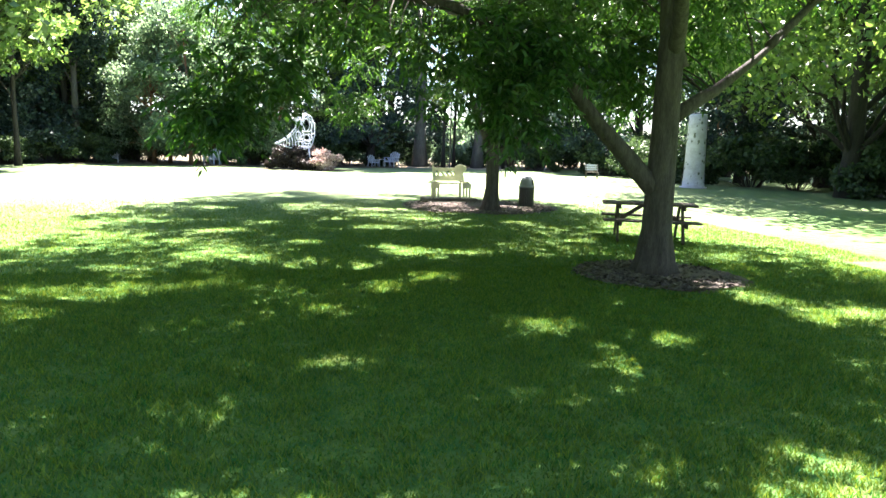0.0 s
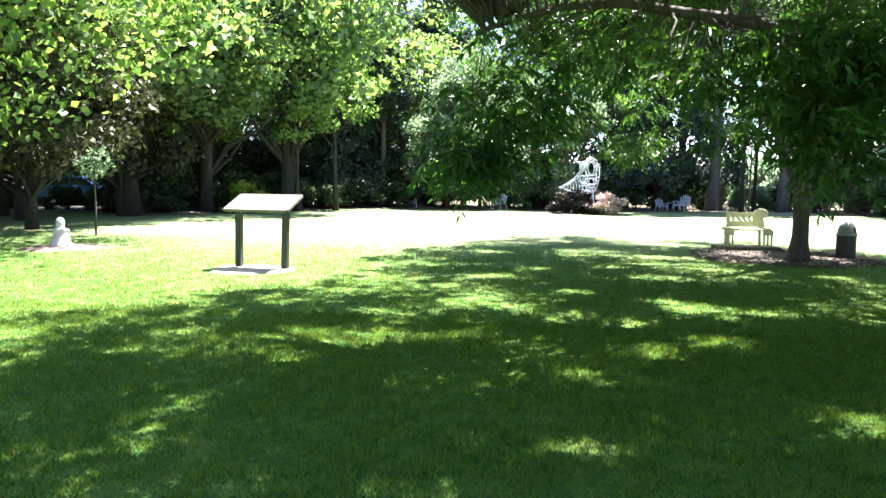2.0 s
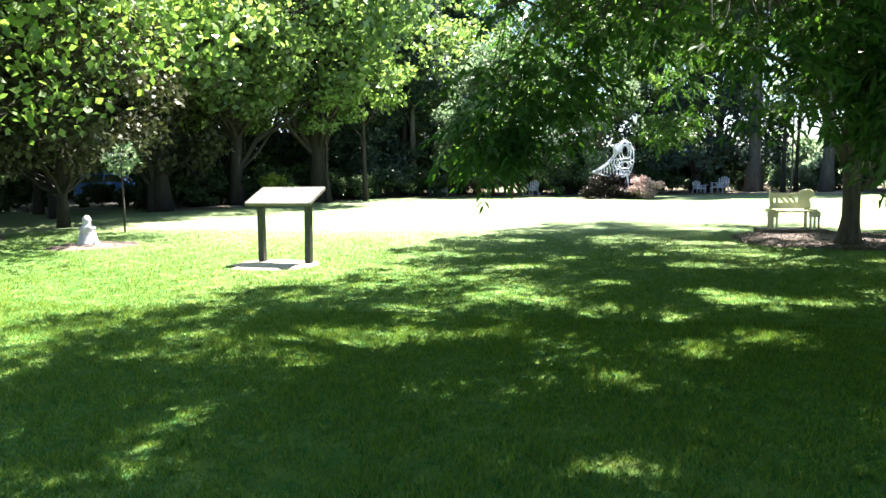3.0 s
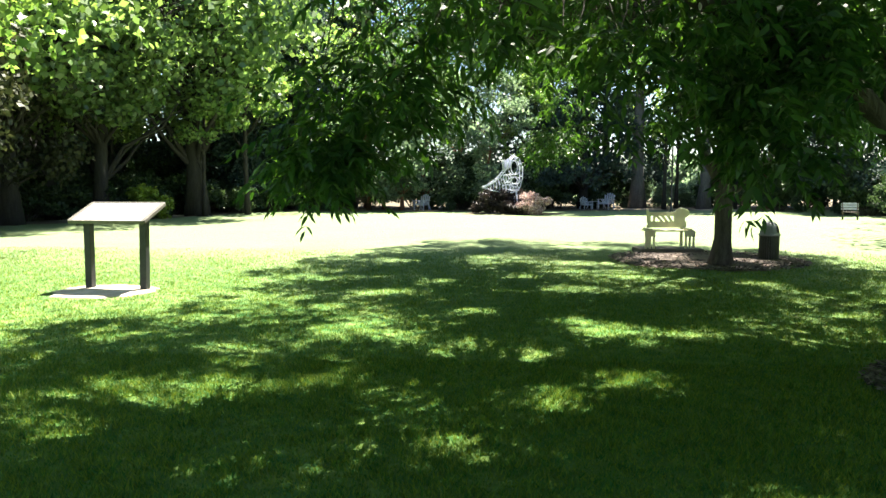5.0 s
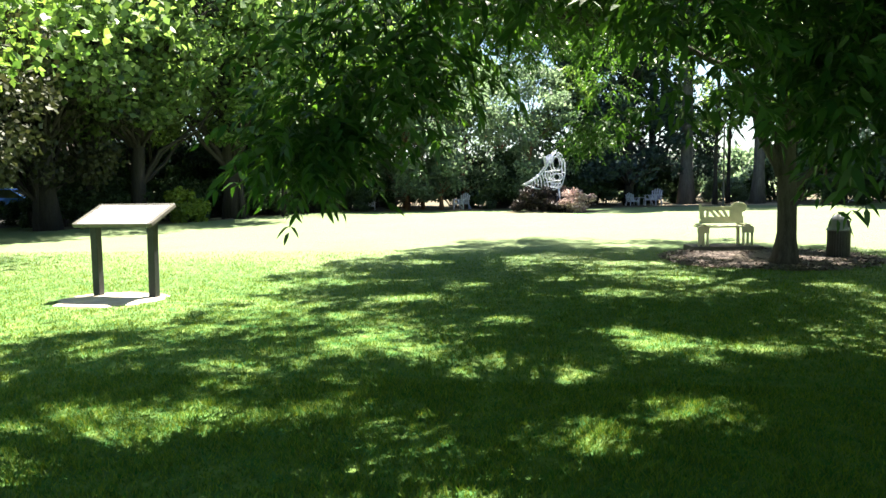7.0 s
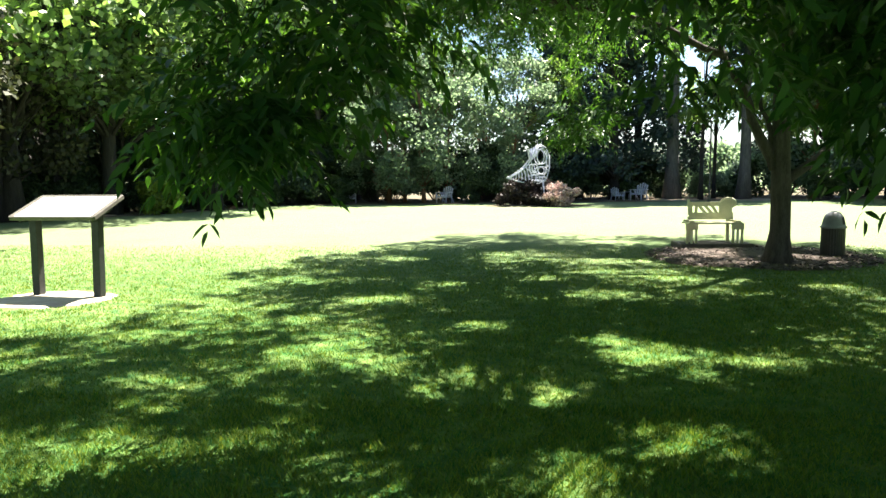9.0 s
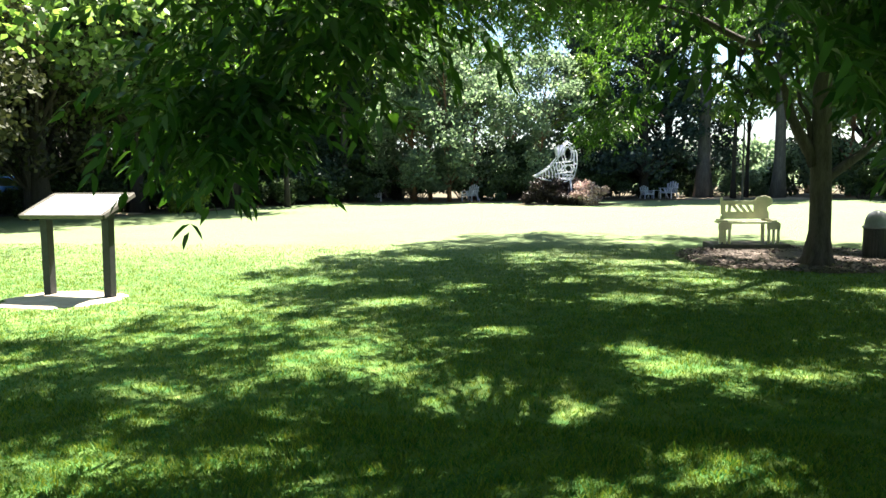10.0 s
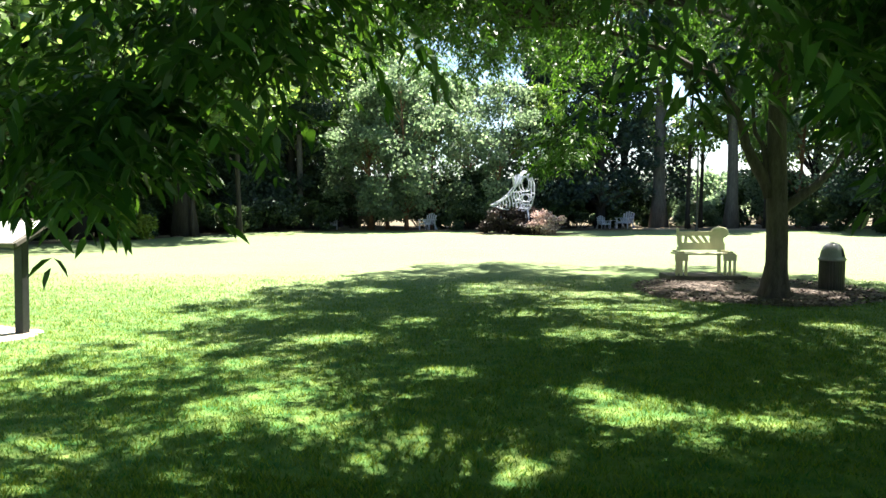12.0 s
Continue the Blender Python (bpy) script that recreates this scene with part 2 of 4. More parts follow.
# ---- ground ----
def uneven_disc(radius, at, rise, seed, squash=1.0, rings=7, sides=56):
    """A low mound with a ragged outline, lying on the ground."""
    verts, faces = [(at[0], at[1], rise)], []
    for i in range(1, rings + 1):
        for k in range(sides):
            a = 2 * math.pi * k / sides
            q = noise.noise(Vector((math.cos(a) * 1.7 + seed, math.sin(a) * 1.7, seed * 0.3)))
            q2 = noise.noise(Vector((math.cos(a) * 6 + seed, math.sin(a) * 6, 1.0)))
            r = radius * (i / rings) * (1 + 0.22 * q + 0.14 * q2)
            x, y = at[0] + r * math.cos(a), at[1] + r * math.sin(a) * squash
            z = rise * (1 - (i / rings) ** 2) + 0.012 + 0.02 * noise.noise(Vector((x * 3, y * 3, seed))) * (1 - i / rings) - (0.03 if i == rings else 0)
            verts.append((x, y, z))
    for k in range(sides):
        faces.append((0, 1 + k, 1 + (k + 1) % sides))
    for i in range(rings - 1):
        for k in range(sides):
            a, b = 1 + i * sides + k, 1 + i * sides + (k + 1) % sides
            faces.append((a, a + sides, b + sides, b))
    return verts, faces


steps = [-1500, -300, -120, -60] + [-40 + 2 * i for i in range(41)] + [60, 120, 300, 1500]
gv = [(x, y + 15, 0.0) for y in steps for x in steps]
gn = len(steps)
gf = [(j * gn + i, j * gn + i + 1, (j + 1) * gn + i + 1, (j + 1) * gn + i) for j in range(gn - 1) for i in range(gn - 1)]
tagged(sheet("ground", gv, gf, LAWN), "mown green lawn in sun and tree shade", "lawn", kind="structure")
wv = [(-60, 39.6, 0.006), (-20, 39.8, 0.006), (-18.8, 27, 0.006), (-16.6, 27.4, 0.006), (-14.2, 31.2, 0.006), (-12.8, 36, 0.006), (-12, 39.4, 0.006), (0, 40.2, 0.006), (9, 41.5, 0.006), (20, 43, 0.006), (60, 43, 0.006), (60, 75, 0.006), (-60, 75, 0.006)]
tagged(sheet("wood_floor", wv, [tuple(range(len(wv)))], LITTER), "brown leaf litter under the wood's edge", "ground", kind="structure")
pv = [(-60, 27, 0.005), (-21, 27.5, 0.005), (-19, 38, 0.005), (-60, 38, 0.005)]
tagged(sheet("car_park", pv, [(0, 1, 2, 3)], ASPHALT), "grey asphalt car park beneath trees", "road", kind="structure")


def mulch_ring(radius, at, seed, label, mat=MULCH, squash=1.0):
    v, f = uneven_disc(radius, at, 0.05, seed, squash)
    return tagged(sheet("mulch_bed", v, f, mat, smooth=True), label, "mulch", kind="structure")


NEAR_TREE, MID_TREE = Vector((4.60, 6.75, 0)), Vector((4.95, 14.9, 0))
mulch_ring(1.0, (4.75, 6.75), 1.3, "brown bark mulch ring round the near shade tree")
mulch_ring(1.9, (5.0, 16.0), 4.1, "brown mulch patch round the tree and bench", squash=0.95)
mulch_ring(1.0, (-10.55, 13.75), 7.7, "dark mulch bed beneath the little statue")
mulch_ring(2.2, (-16.1, 14.2), 9.2, "dark mulch bed under a large tree")
mulch_ring(1.5, (8.9, 43.4), 5.5, "pale pine straw ring round a pine", STRAW)
mulch_ring(1.3, (13.1, 42.6), 6.5, "pale pine straw ring round a pine", STRAW)
mulch_ring(1.0, (-13.9, 34.4), 3.5, "pale straw at the foot of a dark tree", STRAW, 0.6)
mulch_ring(1.1, (-16.9, 30.4), 8.5, "pale straw at the foot of leaning trees", STRAW, 0.6)
sv, sf = uneven_disc(0.85, (-5.0, 11.15), 0.02, 2.2, 0.75)
tagged(sheet("sand_pad", sv, sf, SAND, smooth=True), "pale bare sand under the sign posts", "sand", kind="structure")


# ---- foliage ----
def unit(v):
    return v / np.maximum(np.linalg.norm(v, axis=-1, keepdims=True), 1e-9)


def pinnate(at, way, length, leaflet, width, pairs=5, droop=0.5, fine=False):
    """Compound leaves: pairs of pointed leaflets along a drooping stalk, each a creased pair of triangles. Returns quads."""
    n = len(at)
    side = unit(np.cross(way, np.tile([0, 0, 1.0], (n, 1)) + rng.normal(0, 0.35, (n, 3))))
    out = []
    for k in range(pairs * 2 + 1):
        s = min((k // 2 + 0.7) / pairs, 1.0)
        sign = 0 if k == pairs * 2 else (1 if k % 2 else -1)
        base = at + way * (length[:, None] * s) + np.array([0, 0, -1.0]) * (length[:, None] * droop * s * s)
        d = unit(way * (0.55 if sign else 1.0) + side * sign * 0.8 + np.array([0, 0, -0.55]) + rng.normal(0, 0.22, (n, 3)))
        size = leaflet[:, None] * (0.75 + 0.25 * math.sin(math.pi * s)) * rng.uniform(0.8, 1.2, (n, 1))
        w = unit(np.cross(d, rng.normal(0, 0.5, (n, 3)) + np.array([0, 0, 1.0])))
        nrm = np.cross(w, d)
        mid = base + d * size * 0.45
        fold = nrm * size * 0.08
        tip = base + d * size + nrm * size * -0.12
        if fine:
            a, b = base + d * size * 0.28, base + d * size * 0.66 - nrm * size * 0.02
            out.append(np.stack([base, a + w * size * width + fold, b + w * size * width * 0.78 + fold * 0.6, tip, b - w * size * width * 0.78 + fold * 0.6, a - w * size * width + fold], 1))
        else:
            out.append(np.stack([base, mid + w * size * width + fold, tip, mid - w * size * width + fold], 1))
    return np.concatenate(out).reshape(-1, 3)


def simple_leaves(at, size, up=0.35, ratio=0.36):
    """Single pointed leaves or small sprays, turned at random. Returns quads."""
    n = len(at)
    d = unit(rng.normal(0, 1, (n, 3)) + np.array([0, 0, -0.25]))
    w = unit(np.cross(d, unit(rng.normal(0, 1, (n, 3)) + np.array([0, 0, up]))))
    nrm = np.cross(w, d)
    s = size[:, None]
    mid = at + d * s * 0.45
    return np.stack([at, mid + w * s * ratio + nrm * s * 0.1, at + d * s, mid - w * s * ratio + nrm * s * 0.1], 1).reshape(-1, 3)


def cluster_points(centres, radii, per):
    """Points scattered in uneven clumps round the given centres."""
    c = np.repeat(centres, per, axis=0)
    r = np.repeat(radii, per, axis=0)[:, None]
    p = unit(rng.normal(0, 1, (len(c), 3))) * rng.uniform(0.15, 1.0, (len(c), 1)) ** 0.55
    p[:, 2] *= 0.7
    return c + p * r


def limb_path(a, b, sag=0.0, wob=0.08, n=7, seed=0.0):
    a, b = Vector(a), Vector(b)
    L = (b - a).length
    out = []
    for i in range(n):
        s = i / (n - 1)
        w = Vector((noise.noise(Vector((s * 3 + seed, seed, 0))), noise.noise(Vector((seed, s * 3, 5))), noise.noise(Vector((7, seed, s * 3))))) * wob * L * math.sin(math.pi * s)
        out.append(a.lerp(b, s) + w + Vector((0, 0, sag * L * math.sin(math.pi * s))))
    return out


def trunk_mesh(bm, path, radii, flare=0.0, sides=14, seed=0.0):
    """A tapered trunk with fluted bark and root flare."""
    rings = []
    for i, (p, r) in enumerate(zip(path, radii)):
        ring = []
        for k in range(sides):
            a = 2 * math.pi * k / sides
            q = 1 + 0.09 * noise.noise(Vector((math.cos(a) * 2.2 + seed, math.sin(a) * 2.2, p[2] * 0.9)))
            if flare:
                h = max(0.0, 1 - max(p[2], 0) / 0.55)
                q *= 1 + flare * h * h * (1 + 0.55 * math.cos(a * 5 + seed))
            ring.append(bm.verts.new((p[0] + r * q * math.cos(a), p[1] + r * q * math.sin(a), p[2])))
        rings.append(ring)
    for a, b in zip(rings, rings[1:]):
        for k in range(sides):
            bm.faces.new((a[k], a[(k + 1) % sides], b[(k + 1) % sides], b[k]))
    bm.faces.new(rings[0])
    bm.faces.new(rings[-1])
    return bm


# ---- the two pecan trees over the path ----
# gaps of the crowns, by the sunny patches that they let through: place on the lawn and half widths
FAR_GAPS = [(4.2, 16.1, 0.5, 0.4), (5.6, 15.6, 0.35, 0.25), (-1.33, 15.6, 0.48, 0.28), (3.48, 13.1, 0.5, 0.25), (4.83, 12.5, 0.35, 0.23), (2.75, 15.3, 0.3, 0.35), (1.09, 13.2, 0.25, 0.19), (-0.21, 12.6, 0.31, 0.23), (-0.89, 11.3, 0.55, 0.22), (1.81, 11.9, 0.34, 0.25), (0.46, 9.96, 0.23, 0.2), (-1.59, 9.98, 0.25, 0.21), (1.64, 9.47, 0.29, 0.22)]
MIDDLE_GAPS = [(-0.79, 8.63, 0.48, 0.4), (-0.25, 8.41, 0.25, 0.35), (0.29, 7.96, 0.21, 0.31), (-0.64, 7.56, 0.2, 0.16), (0.81, 7.75, 0.22, 0.25), (0.65, 7.01, 0.11, 0.13), (1.9, 8.89, 0.46, 0.38), (2.69, 8.75, 0.27, 0.2), (3.86, 8.32, 0.22, 0.32), (-1.94, 7.85, 0.2, 0.22), (-1.67, 7.34, 0.12, 0.14), (-1.41, 7.72, 0.14, 0.15), (-0.72, 6.88, 0.09, 0.1), (-1.42, 6.36, 0.44, 0.26), (-1.03, 6.37, 0.13, 0.12), (1.22, 6.42, 0.23, 0.32), (1.74, 6.94, 0.22, 0.27), (1.99, 6.61, 0.14, 0.15), (-0.42, 6.77, 0.13, 0.11), (0.18, 6.26, 0.09, 0.09), (2.75, 5.8, 0.13, 0.15), (-1.6, 7.3, 0.15, 0.17)]
NEAR_GAPS = [(0.43, 5.38, 0.07, 0.16), (0.35, 3.82, 0.11, 0.17), (-0.29, 2.94, 0.1, 0.16), (1.9, 2.71, 0.09, 0.11), (2.33, 3.32, 0.14, 0.18), (2.39, 1.32, 0.2, 0.17), (2.64, 1.91, 0.08, 0.12), (2.77, 1.57, 0.07, 0.17), (-0.33, 1.87, 0.16, 0.11), (0.13, 1.76, 0.1, 0.05), (1.92, 2.06, 0.06, 0.07), (3.17, 4.03, 0.23, 0.19), (2.65, 4.48, 0.15, 0.15), (2.14, 4.64, 0.21, 0.17), (3.45, 5.43, 0.11, 0.18), (4.96, 5.83, 0.29, 0.24), (5.06, 5.24, 0.35, 0.21), (5.11, 4.46, 0.4, 0.31), (4.22, 3.1, 0.06, 0.11), (5.8, 4.57, 0.38, 0.33), (-2.3, 4.2, 0.2, 0.3), (-1.7, 5.2, 0.25, 0.2)]


def in_shaft(p):
    """Whether a place in the crown lies in one of its slanting gaps."""
    gx = p[:, 0] - p[:, 2] * sun_way.x / sun_way.z
    gy = p[:, 1] - p[:, 2] * sun_way.y / sun_way.z
    rag = 0.42 * np.sin(gx * 17 + 3 * np.sin(gy * 5)) * np.sin(gy * 15 - gx * 6) + 0.3 * np.sin(gx * 41 + gy * 13) * np.sin(gy * 37)
    inside = np.zeros(len(p), bool)
    for x, y, a, b in FAR_GAPS + MIDDLE_GAPS + NEAR_GAPS:
        inside |= ((gx - x) / (a + 0.14)) ** 2 + ((gy - y) / (b + 0.14)) ** 2 < 1 + rag
    # pinholes between the leaf clumps
    inside |= np.sin(gx * 7.1 + 2.3 * np.sin(gy * 3.3)) * np.sin(gy * 6.3 + 1.9 * np.sin(gx * 2.7)) > 0.965 + 0.02 * rag
    # the crown's thin outer side
    inside |= (np.sin(gx * 5.3 + 1.3 * np.sin(gy * 2.1)) * np.sin(gy * 4.1 + 1.7 * np.sin(gx * 2.9)) > 0.52 + 0.22 * (gx + 2.6) + 0.07 * np.clip((6.2 - gy) / 1.2, 0, 1) + 0.06 * np.clip(gy - 7, 0, 1) + 0.15 * rag) & (gx < -1.2)
    inside |= gx < -3.6 - 0.75 * np.maximum(0, 9 - gy) + 0.45 * np.maximum(0, gy - 14.2) + 0.35 * np.sin(gy * 2.7) + 0.12 * rag
    return inside


def shade_tree(name, base, lean, top, r0, limbs, clumps, clump_r, per, leaf, label, seed):
    """Trunk with root flare, named limbs, twigs to each clump, and a crown of compound leaves."""
    tree = empty(name, pose(*base), label, "tree", "shade trees on the lawn")
    n = 14
    path = [Vector((lean[0] * s * s + 0.05 * noise.noise(Vector((seed, s * 4, 0))), lean[1] * s * s, -0.05 + (top + 0.05) * s)) for s in ((i / (n - 1)) ** 1.35 for i in range(n))]
    radii = [r0 * (1 - 0.72 * (i / (n - 1)) ** 1.5) for i in range(n)]
    bm = trunk_mesh(bmesh.new(), path, radii, 0.55, 16, seed)
    part("trunk", bm, BARK, tree, "furrowed grey-brown trunk with spreading root flare", True)
    knots = []
    for i, (a, b, r, sag) in enumerate(limbs):
        p = limb_path(a, b, sag, 0.06, 9, seed + i * 2.1)
        part("limb", tube(bmesh.new(), p, [r * (1 - 0.7 * k / 8) for k in range(9)], 9), BARK, tree, smooth=True)
        knots += [p[j].lerp(p[j + 1], q) for j in range(2, 8) for q in (0.0, 0.2, 0.4, 0.6, 0.8)]
    knots += path[9:]
    knots = np.array([tuple(k) for k in knots])
    local = clumps - np.array(base)
    bm = bmesh.new()
    for c in local:
        d = np.linalg.norm(knots - c + np.array([0, 0, 0.4]), axis=1)
        k = knots[np.argsort(d)[int(rng.integers(0, 16 if c[2] < 2.5 else 5))]]
        p = limb_path(k, c + np.array([0, 0, 0.08]), 0.10, 0.07, 6, float(c[0] + seed))
        w = 0.4 if c[2] < 2.5 else 1.0
        tube(bm, p, [w * q for q in (0.017, 0.015, 0.012, 0.009, 0.006, 0.003)], 5, False)
    tagged(part("twigwork", bm, BARK, tree, "thin crooked twigs", True), kind="stuff")
    pts = cluster_points(local, clump_r, per)
    way = unit(pts - np.repeat(local, per, axis=0) + rng.normal(0, 0.25, pts.shape))
    open_sky = in_shaft(pts + np.array(base)) & (rng.uniform(0, 1, len(pts)) > np.where(pts[:, 2] > 2.6, 0.03, 0.35))
    # thin roof over the low outer sprays
    over = pts + np.array(base)
    sx, sy = over[:, 0] - (over[:, 2] - 2.3) * sun_way.x / sun_way.z, over[:, 1] - (over[:, 2] - 2.3) * sun_way.y / sun_way.z
    open_sky |= (over[:, 2] > 3.0) & (np.abs(sx + 0.5) < 1.5) & (np.abs(sy - 6.7) < 1.0) & (rng.uniform(0, 1, len(pts)) < 0.75)
    pts, way = pts[~open_sky], way[~open_sky]
    way[:, 2] *= 0.45
    way = unit(way)
    low = pts[:, 2] < 3.5
    for nm, sel, fine in (("crown", ~low, False), ("low_spray", low, True)):
        m = int(sel.sum())
        ob = soup(nm, pinnate(pts[sel], way[sel], rng.uniform(0.22, 0.36, m), rng.uniform(*leaf, m) * (1.08 if fine else 1), 0.135 if fine else 0.165, fine=fine), 6 if fine else 4, PECAN, tree)
        tagged(ob, "drooping compound leaves in dark green clumps")
    return tree


def crown_clumps(n, centre, radii, floor, keep, seed):
    """Clump centres in a domed crown, thinned by noise so that light falls through."""
    r = np.random.default_rng(seed)
    out = []
    while len(out) < n:
        p = r.normal(0, 1, 3)
        p = p / np.linalg.norm(p) * r.uniform(0.25, 1.0) ** 0.6
        q = np.array(centre) + p * np.array(radii)
        if q[2] < floor(q[0], q[1]) + (1.4 if r.uniform() < 0.86 else 0.0):
            continue
        # gaps run slanting through the crown
        if noise.noise(Vector(((q[0] - 0.55 * q[2]) * 0.62 + seed, (q[1] - 0.18 * q[2]) * 0.62, q[2] * 0.05))) < keep:
            continue
        out.append(q)
    return np.array(out)


def near_floor(x, y):
    z = 2.55
    if y < 5.2:
        z = 2.9 + (5.2 - y) * 0.35
    if y > 9:
        z += 0.25 * (y - 9)
    if 1.5 < x < 3.3 and 6.6 < y < 10.5:
        z += 0.7
    if x < -0.6:
        z = max(z, 3.1 + 0.3 * (-0.6 - x))
    return z


near_clumps = crown_clumps(840, (2.8, 7.8, 5.4), (6.7, 6.6, 3.6), near_floor, -0.34, 3)
near_clumps = np.array([c for i, c in enumerate(near_clumps) if not (c[0] < 0.5 and 4.5 < c[1] < 13 and (c[2] < 3.9 or c[2] < 5.2 and i % 3))])
# low sprays that hang from the outer ends of the longest limb
spray = np.random.default_rng(41)
hanging = np.concatenate([
    spray.uniform((-0.74, 6.42, 1.74), (-0.50, 6.6, 1.94), (8, 3)),     # the lowest tip
    spray.uniform((-1.05, 6.3, 2.05), (0.10, 7.0, 2.45), (12, 3)),
    spray.uniform((-1.5, 6.2, 2.4), (0.75, 7.4, 3.0), (5, 3)),
    spray.uniform((2.5, 6.4, 1.74), (2.75, 6.6, 1.94), (4, 3)),
    spray.uniform((2.1, 6.2, 2.05), (3.3, 7.0, 2.9), (22, 3)),
    spray.uniform((1.45, 6.2, 1.98), (1.7, 6.5, 2.1), (2, 3)),
    spray.uniform((0.6, 6.0, 2.4), (2.4, 6.8, 3.0), (13, 3))])
hang_per = [16] * 8 + [14] * 12 + [11] * 5 + [16] * 4 + [14] * 22 + [6] * 2 + [11] * 13
_r = np.random.default_rng(77)
lower = _r.uniform((2.9, 7.4, 2.3), (5.2, 8.9, 3.2), (14, 3))         # dense low boughs behind the trunk's fork
east = _r.uniform((1.6, 6.8, 5.6), (6.2, 11.0, 7.6), (34, 3))           # high boughs above the fork
upper = _r.uniform((2.6, 5.6, 4.4), (6.0, 10.0, 6.2), (70, 3))       # thick middle of the crown
side = _r.uniform((4.2, 8.6, 4.0), (7.6, 12.8, 5.6), (27, 3))          # full crown on the far side of the trunk
front = _r.uniform((0.0, 1.5, 4.3), (4.6, 4.4, 5.5), (42, 3))           # the crown's near edge over the path
west = _r.uniform((-3.9, 2.8, 4.2), (-1.0, 7.0, 5.6), (26, 3))           # spreading boughs on the sunny side
roof = _r.uniform((-3.4, 6.0, 5.6), (0.6, 12.0, 7.4), (62, 3))             # the crown's top over the outer limb
near_clumps = np.concatenate([near_clumps, lower, upper, side, front, west, roof, east])
near_all = np.concatenate([near_clumps, hanging])
near_r = np.concatenate([rng.uniform(0.36, 0.60, len(near_clumps)), rng.uniform(0.26, 0.38, len(hanging))])
shade_tree("pecan_tree", tuple(NEAR_TREE), (0.25, 0.1), 8.0, 0.19,
           [((-0.02, 0, 1.0), (-2.1, 0.1, 2.95), 0.125, 0.03), ((-1.7, 0.1, 2.62), (-5.2, 0.0, 3.0), 0.08, 0.10), ((0.12, 0, 1.95), (1.6, 0.1, 3.0), 0.095, -0.03), ((1.4, 0.1, 2.85), (3.4, 0.6, 4.2), 0.06, 0.05),
            ((0.12, 0, 2.5), (-0.35, 0.1, 4.4), 0.13, 0.02),
            ((0.05, 0.05, 2.6), (-1.2, -2.6, 4.6), 0.10, 0.05), ((0.08, 0.05, 2.9), (1.2, 3.0, 4.8), 0.10, 0.05), ((0.1, 0.05, 3.4), (-2.6, 2.4, 5.6), 0.09, 0.05), ((0.12, 0.05, 4.0), (2.2, -2.0, 6.0), 0.08, 0.05)],
           near_all, near_r, np.array([37] * len(near_clumps) + hang_per), (0.10, 0.15), "broad pecan tree with forked grey trunk and hanging sprays", 1.7)


def mid_floor(x, y):
    if 2.5 < x < 5.3:
        return 4.7
    return (3.0 if x > 5.3 else 2.6) + 0.2 * max(0.0, y - 17)


mid_clumps = crown_clumps(500, (3.6, 17.3, 5.4), (5.9, 6.0, 3.2), mid_floor, -0.34, 11)
mid_clumps = np.concatenate([mid_clumps, _r.uniform((5.0, 13.4, 4.6), (8.0, 16.2, 5.6), (40, 3))])
mid_low = np.array([(2.1, 14.2, 2.7), (1.9, 15.0, 2.4), (1.6, 15.6, 2.2), (2.0, 16.4, 2.4), (7.0, 14.4, 2.6), (8.0, 15.0, 2.4)])
shade_tree("pecan_tree", tuple(MID_TREE), (0.1, 0.1), 7.5, 0.165,
           [((-0.08, 0, 1.55), (-1.0, -0.1, 3.5), 0.10, 0.02), ((-0.9, -0.1, 3.3), (-3.4, 0.4, 4.3), 0.06, 0.06), ((0.0, 0, 1.25), (1.5, 0.2, 2.8), 0.085, -0.04), ((-0.12, 0, 1.75), (-0.42, 0.2, 3.4), 0.05, -0.03),
            ((0.03, 0, 3.0), (0.6, -2.6, 4.6), 0.08, 0.05), ((0.05, 0, 3.2), (2.8, 1.2, 5.0), 0.08, 0.05), ((0.05, 0, 3.4), (-0.8, 3.0, 5.2), 0.08, 0.05)],
           np.concatenate([mid_clumps, mid_low]), np.concatenate([rng.uniform(0.36, 0.60, len(mid_clumps)), rng.uniform(0.3, 0.5, len(mid_low))]),
           34, (0.10, 0.145), "pecan tree with forked dark trunk beside the bench", 5.3)


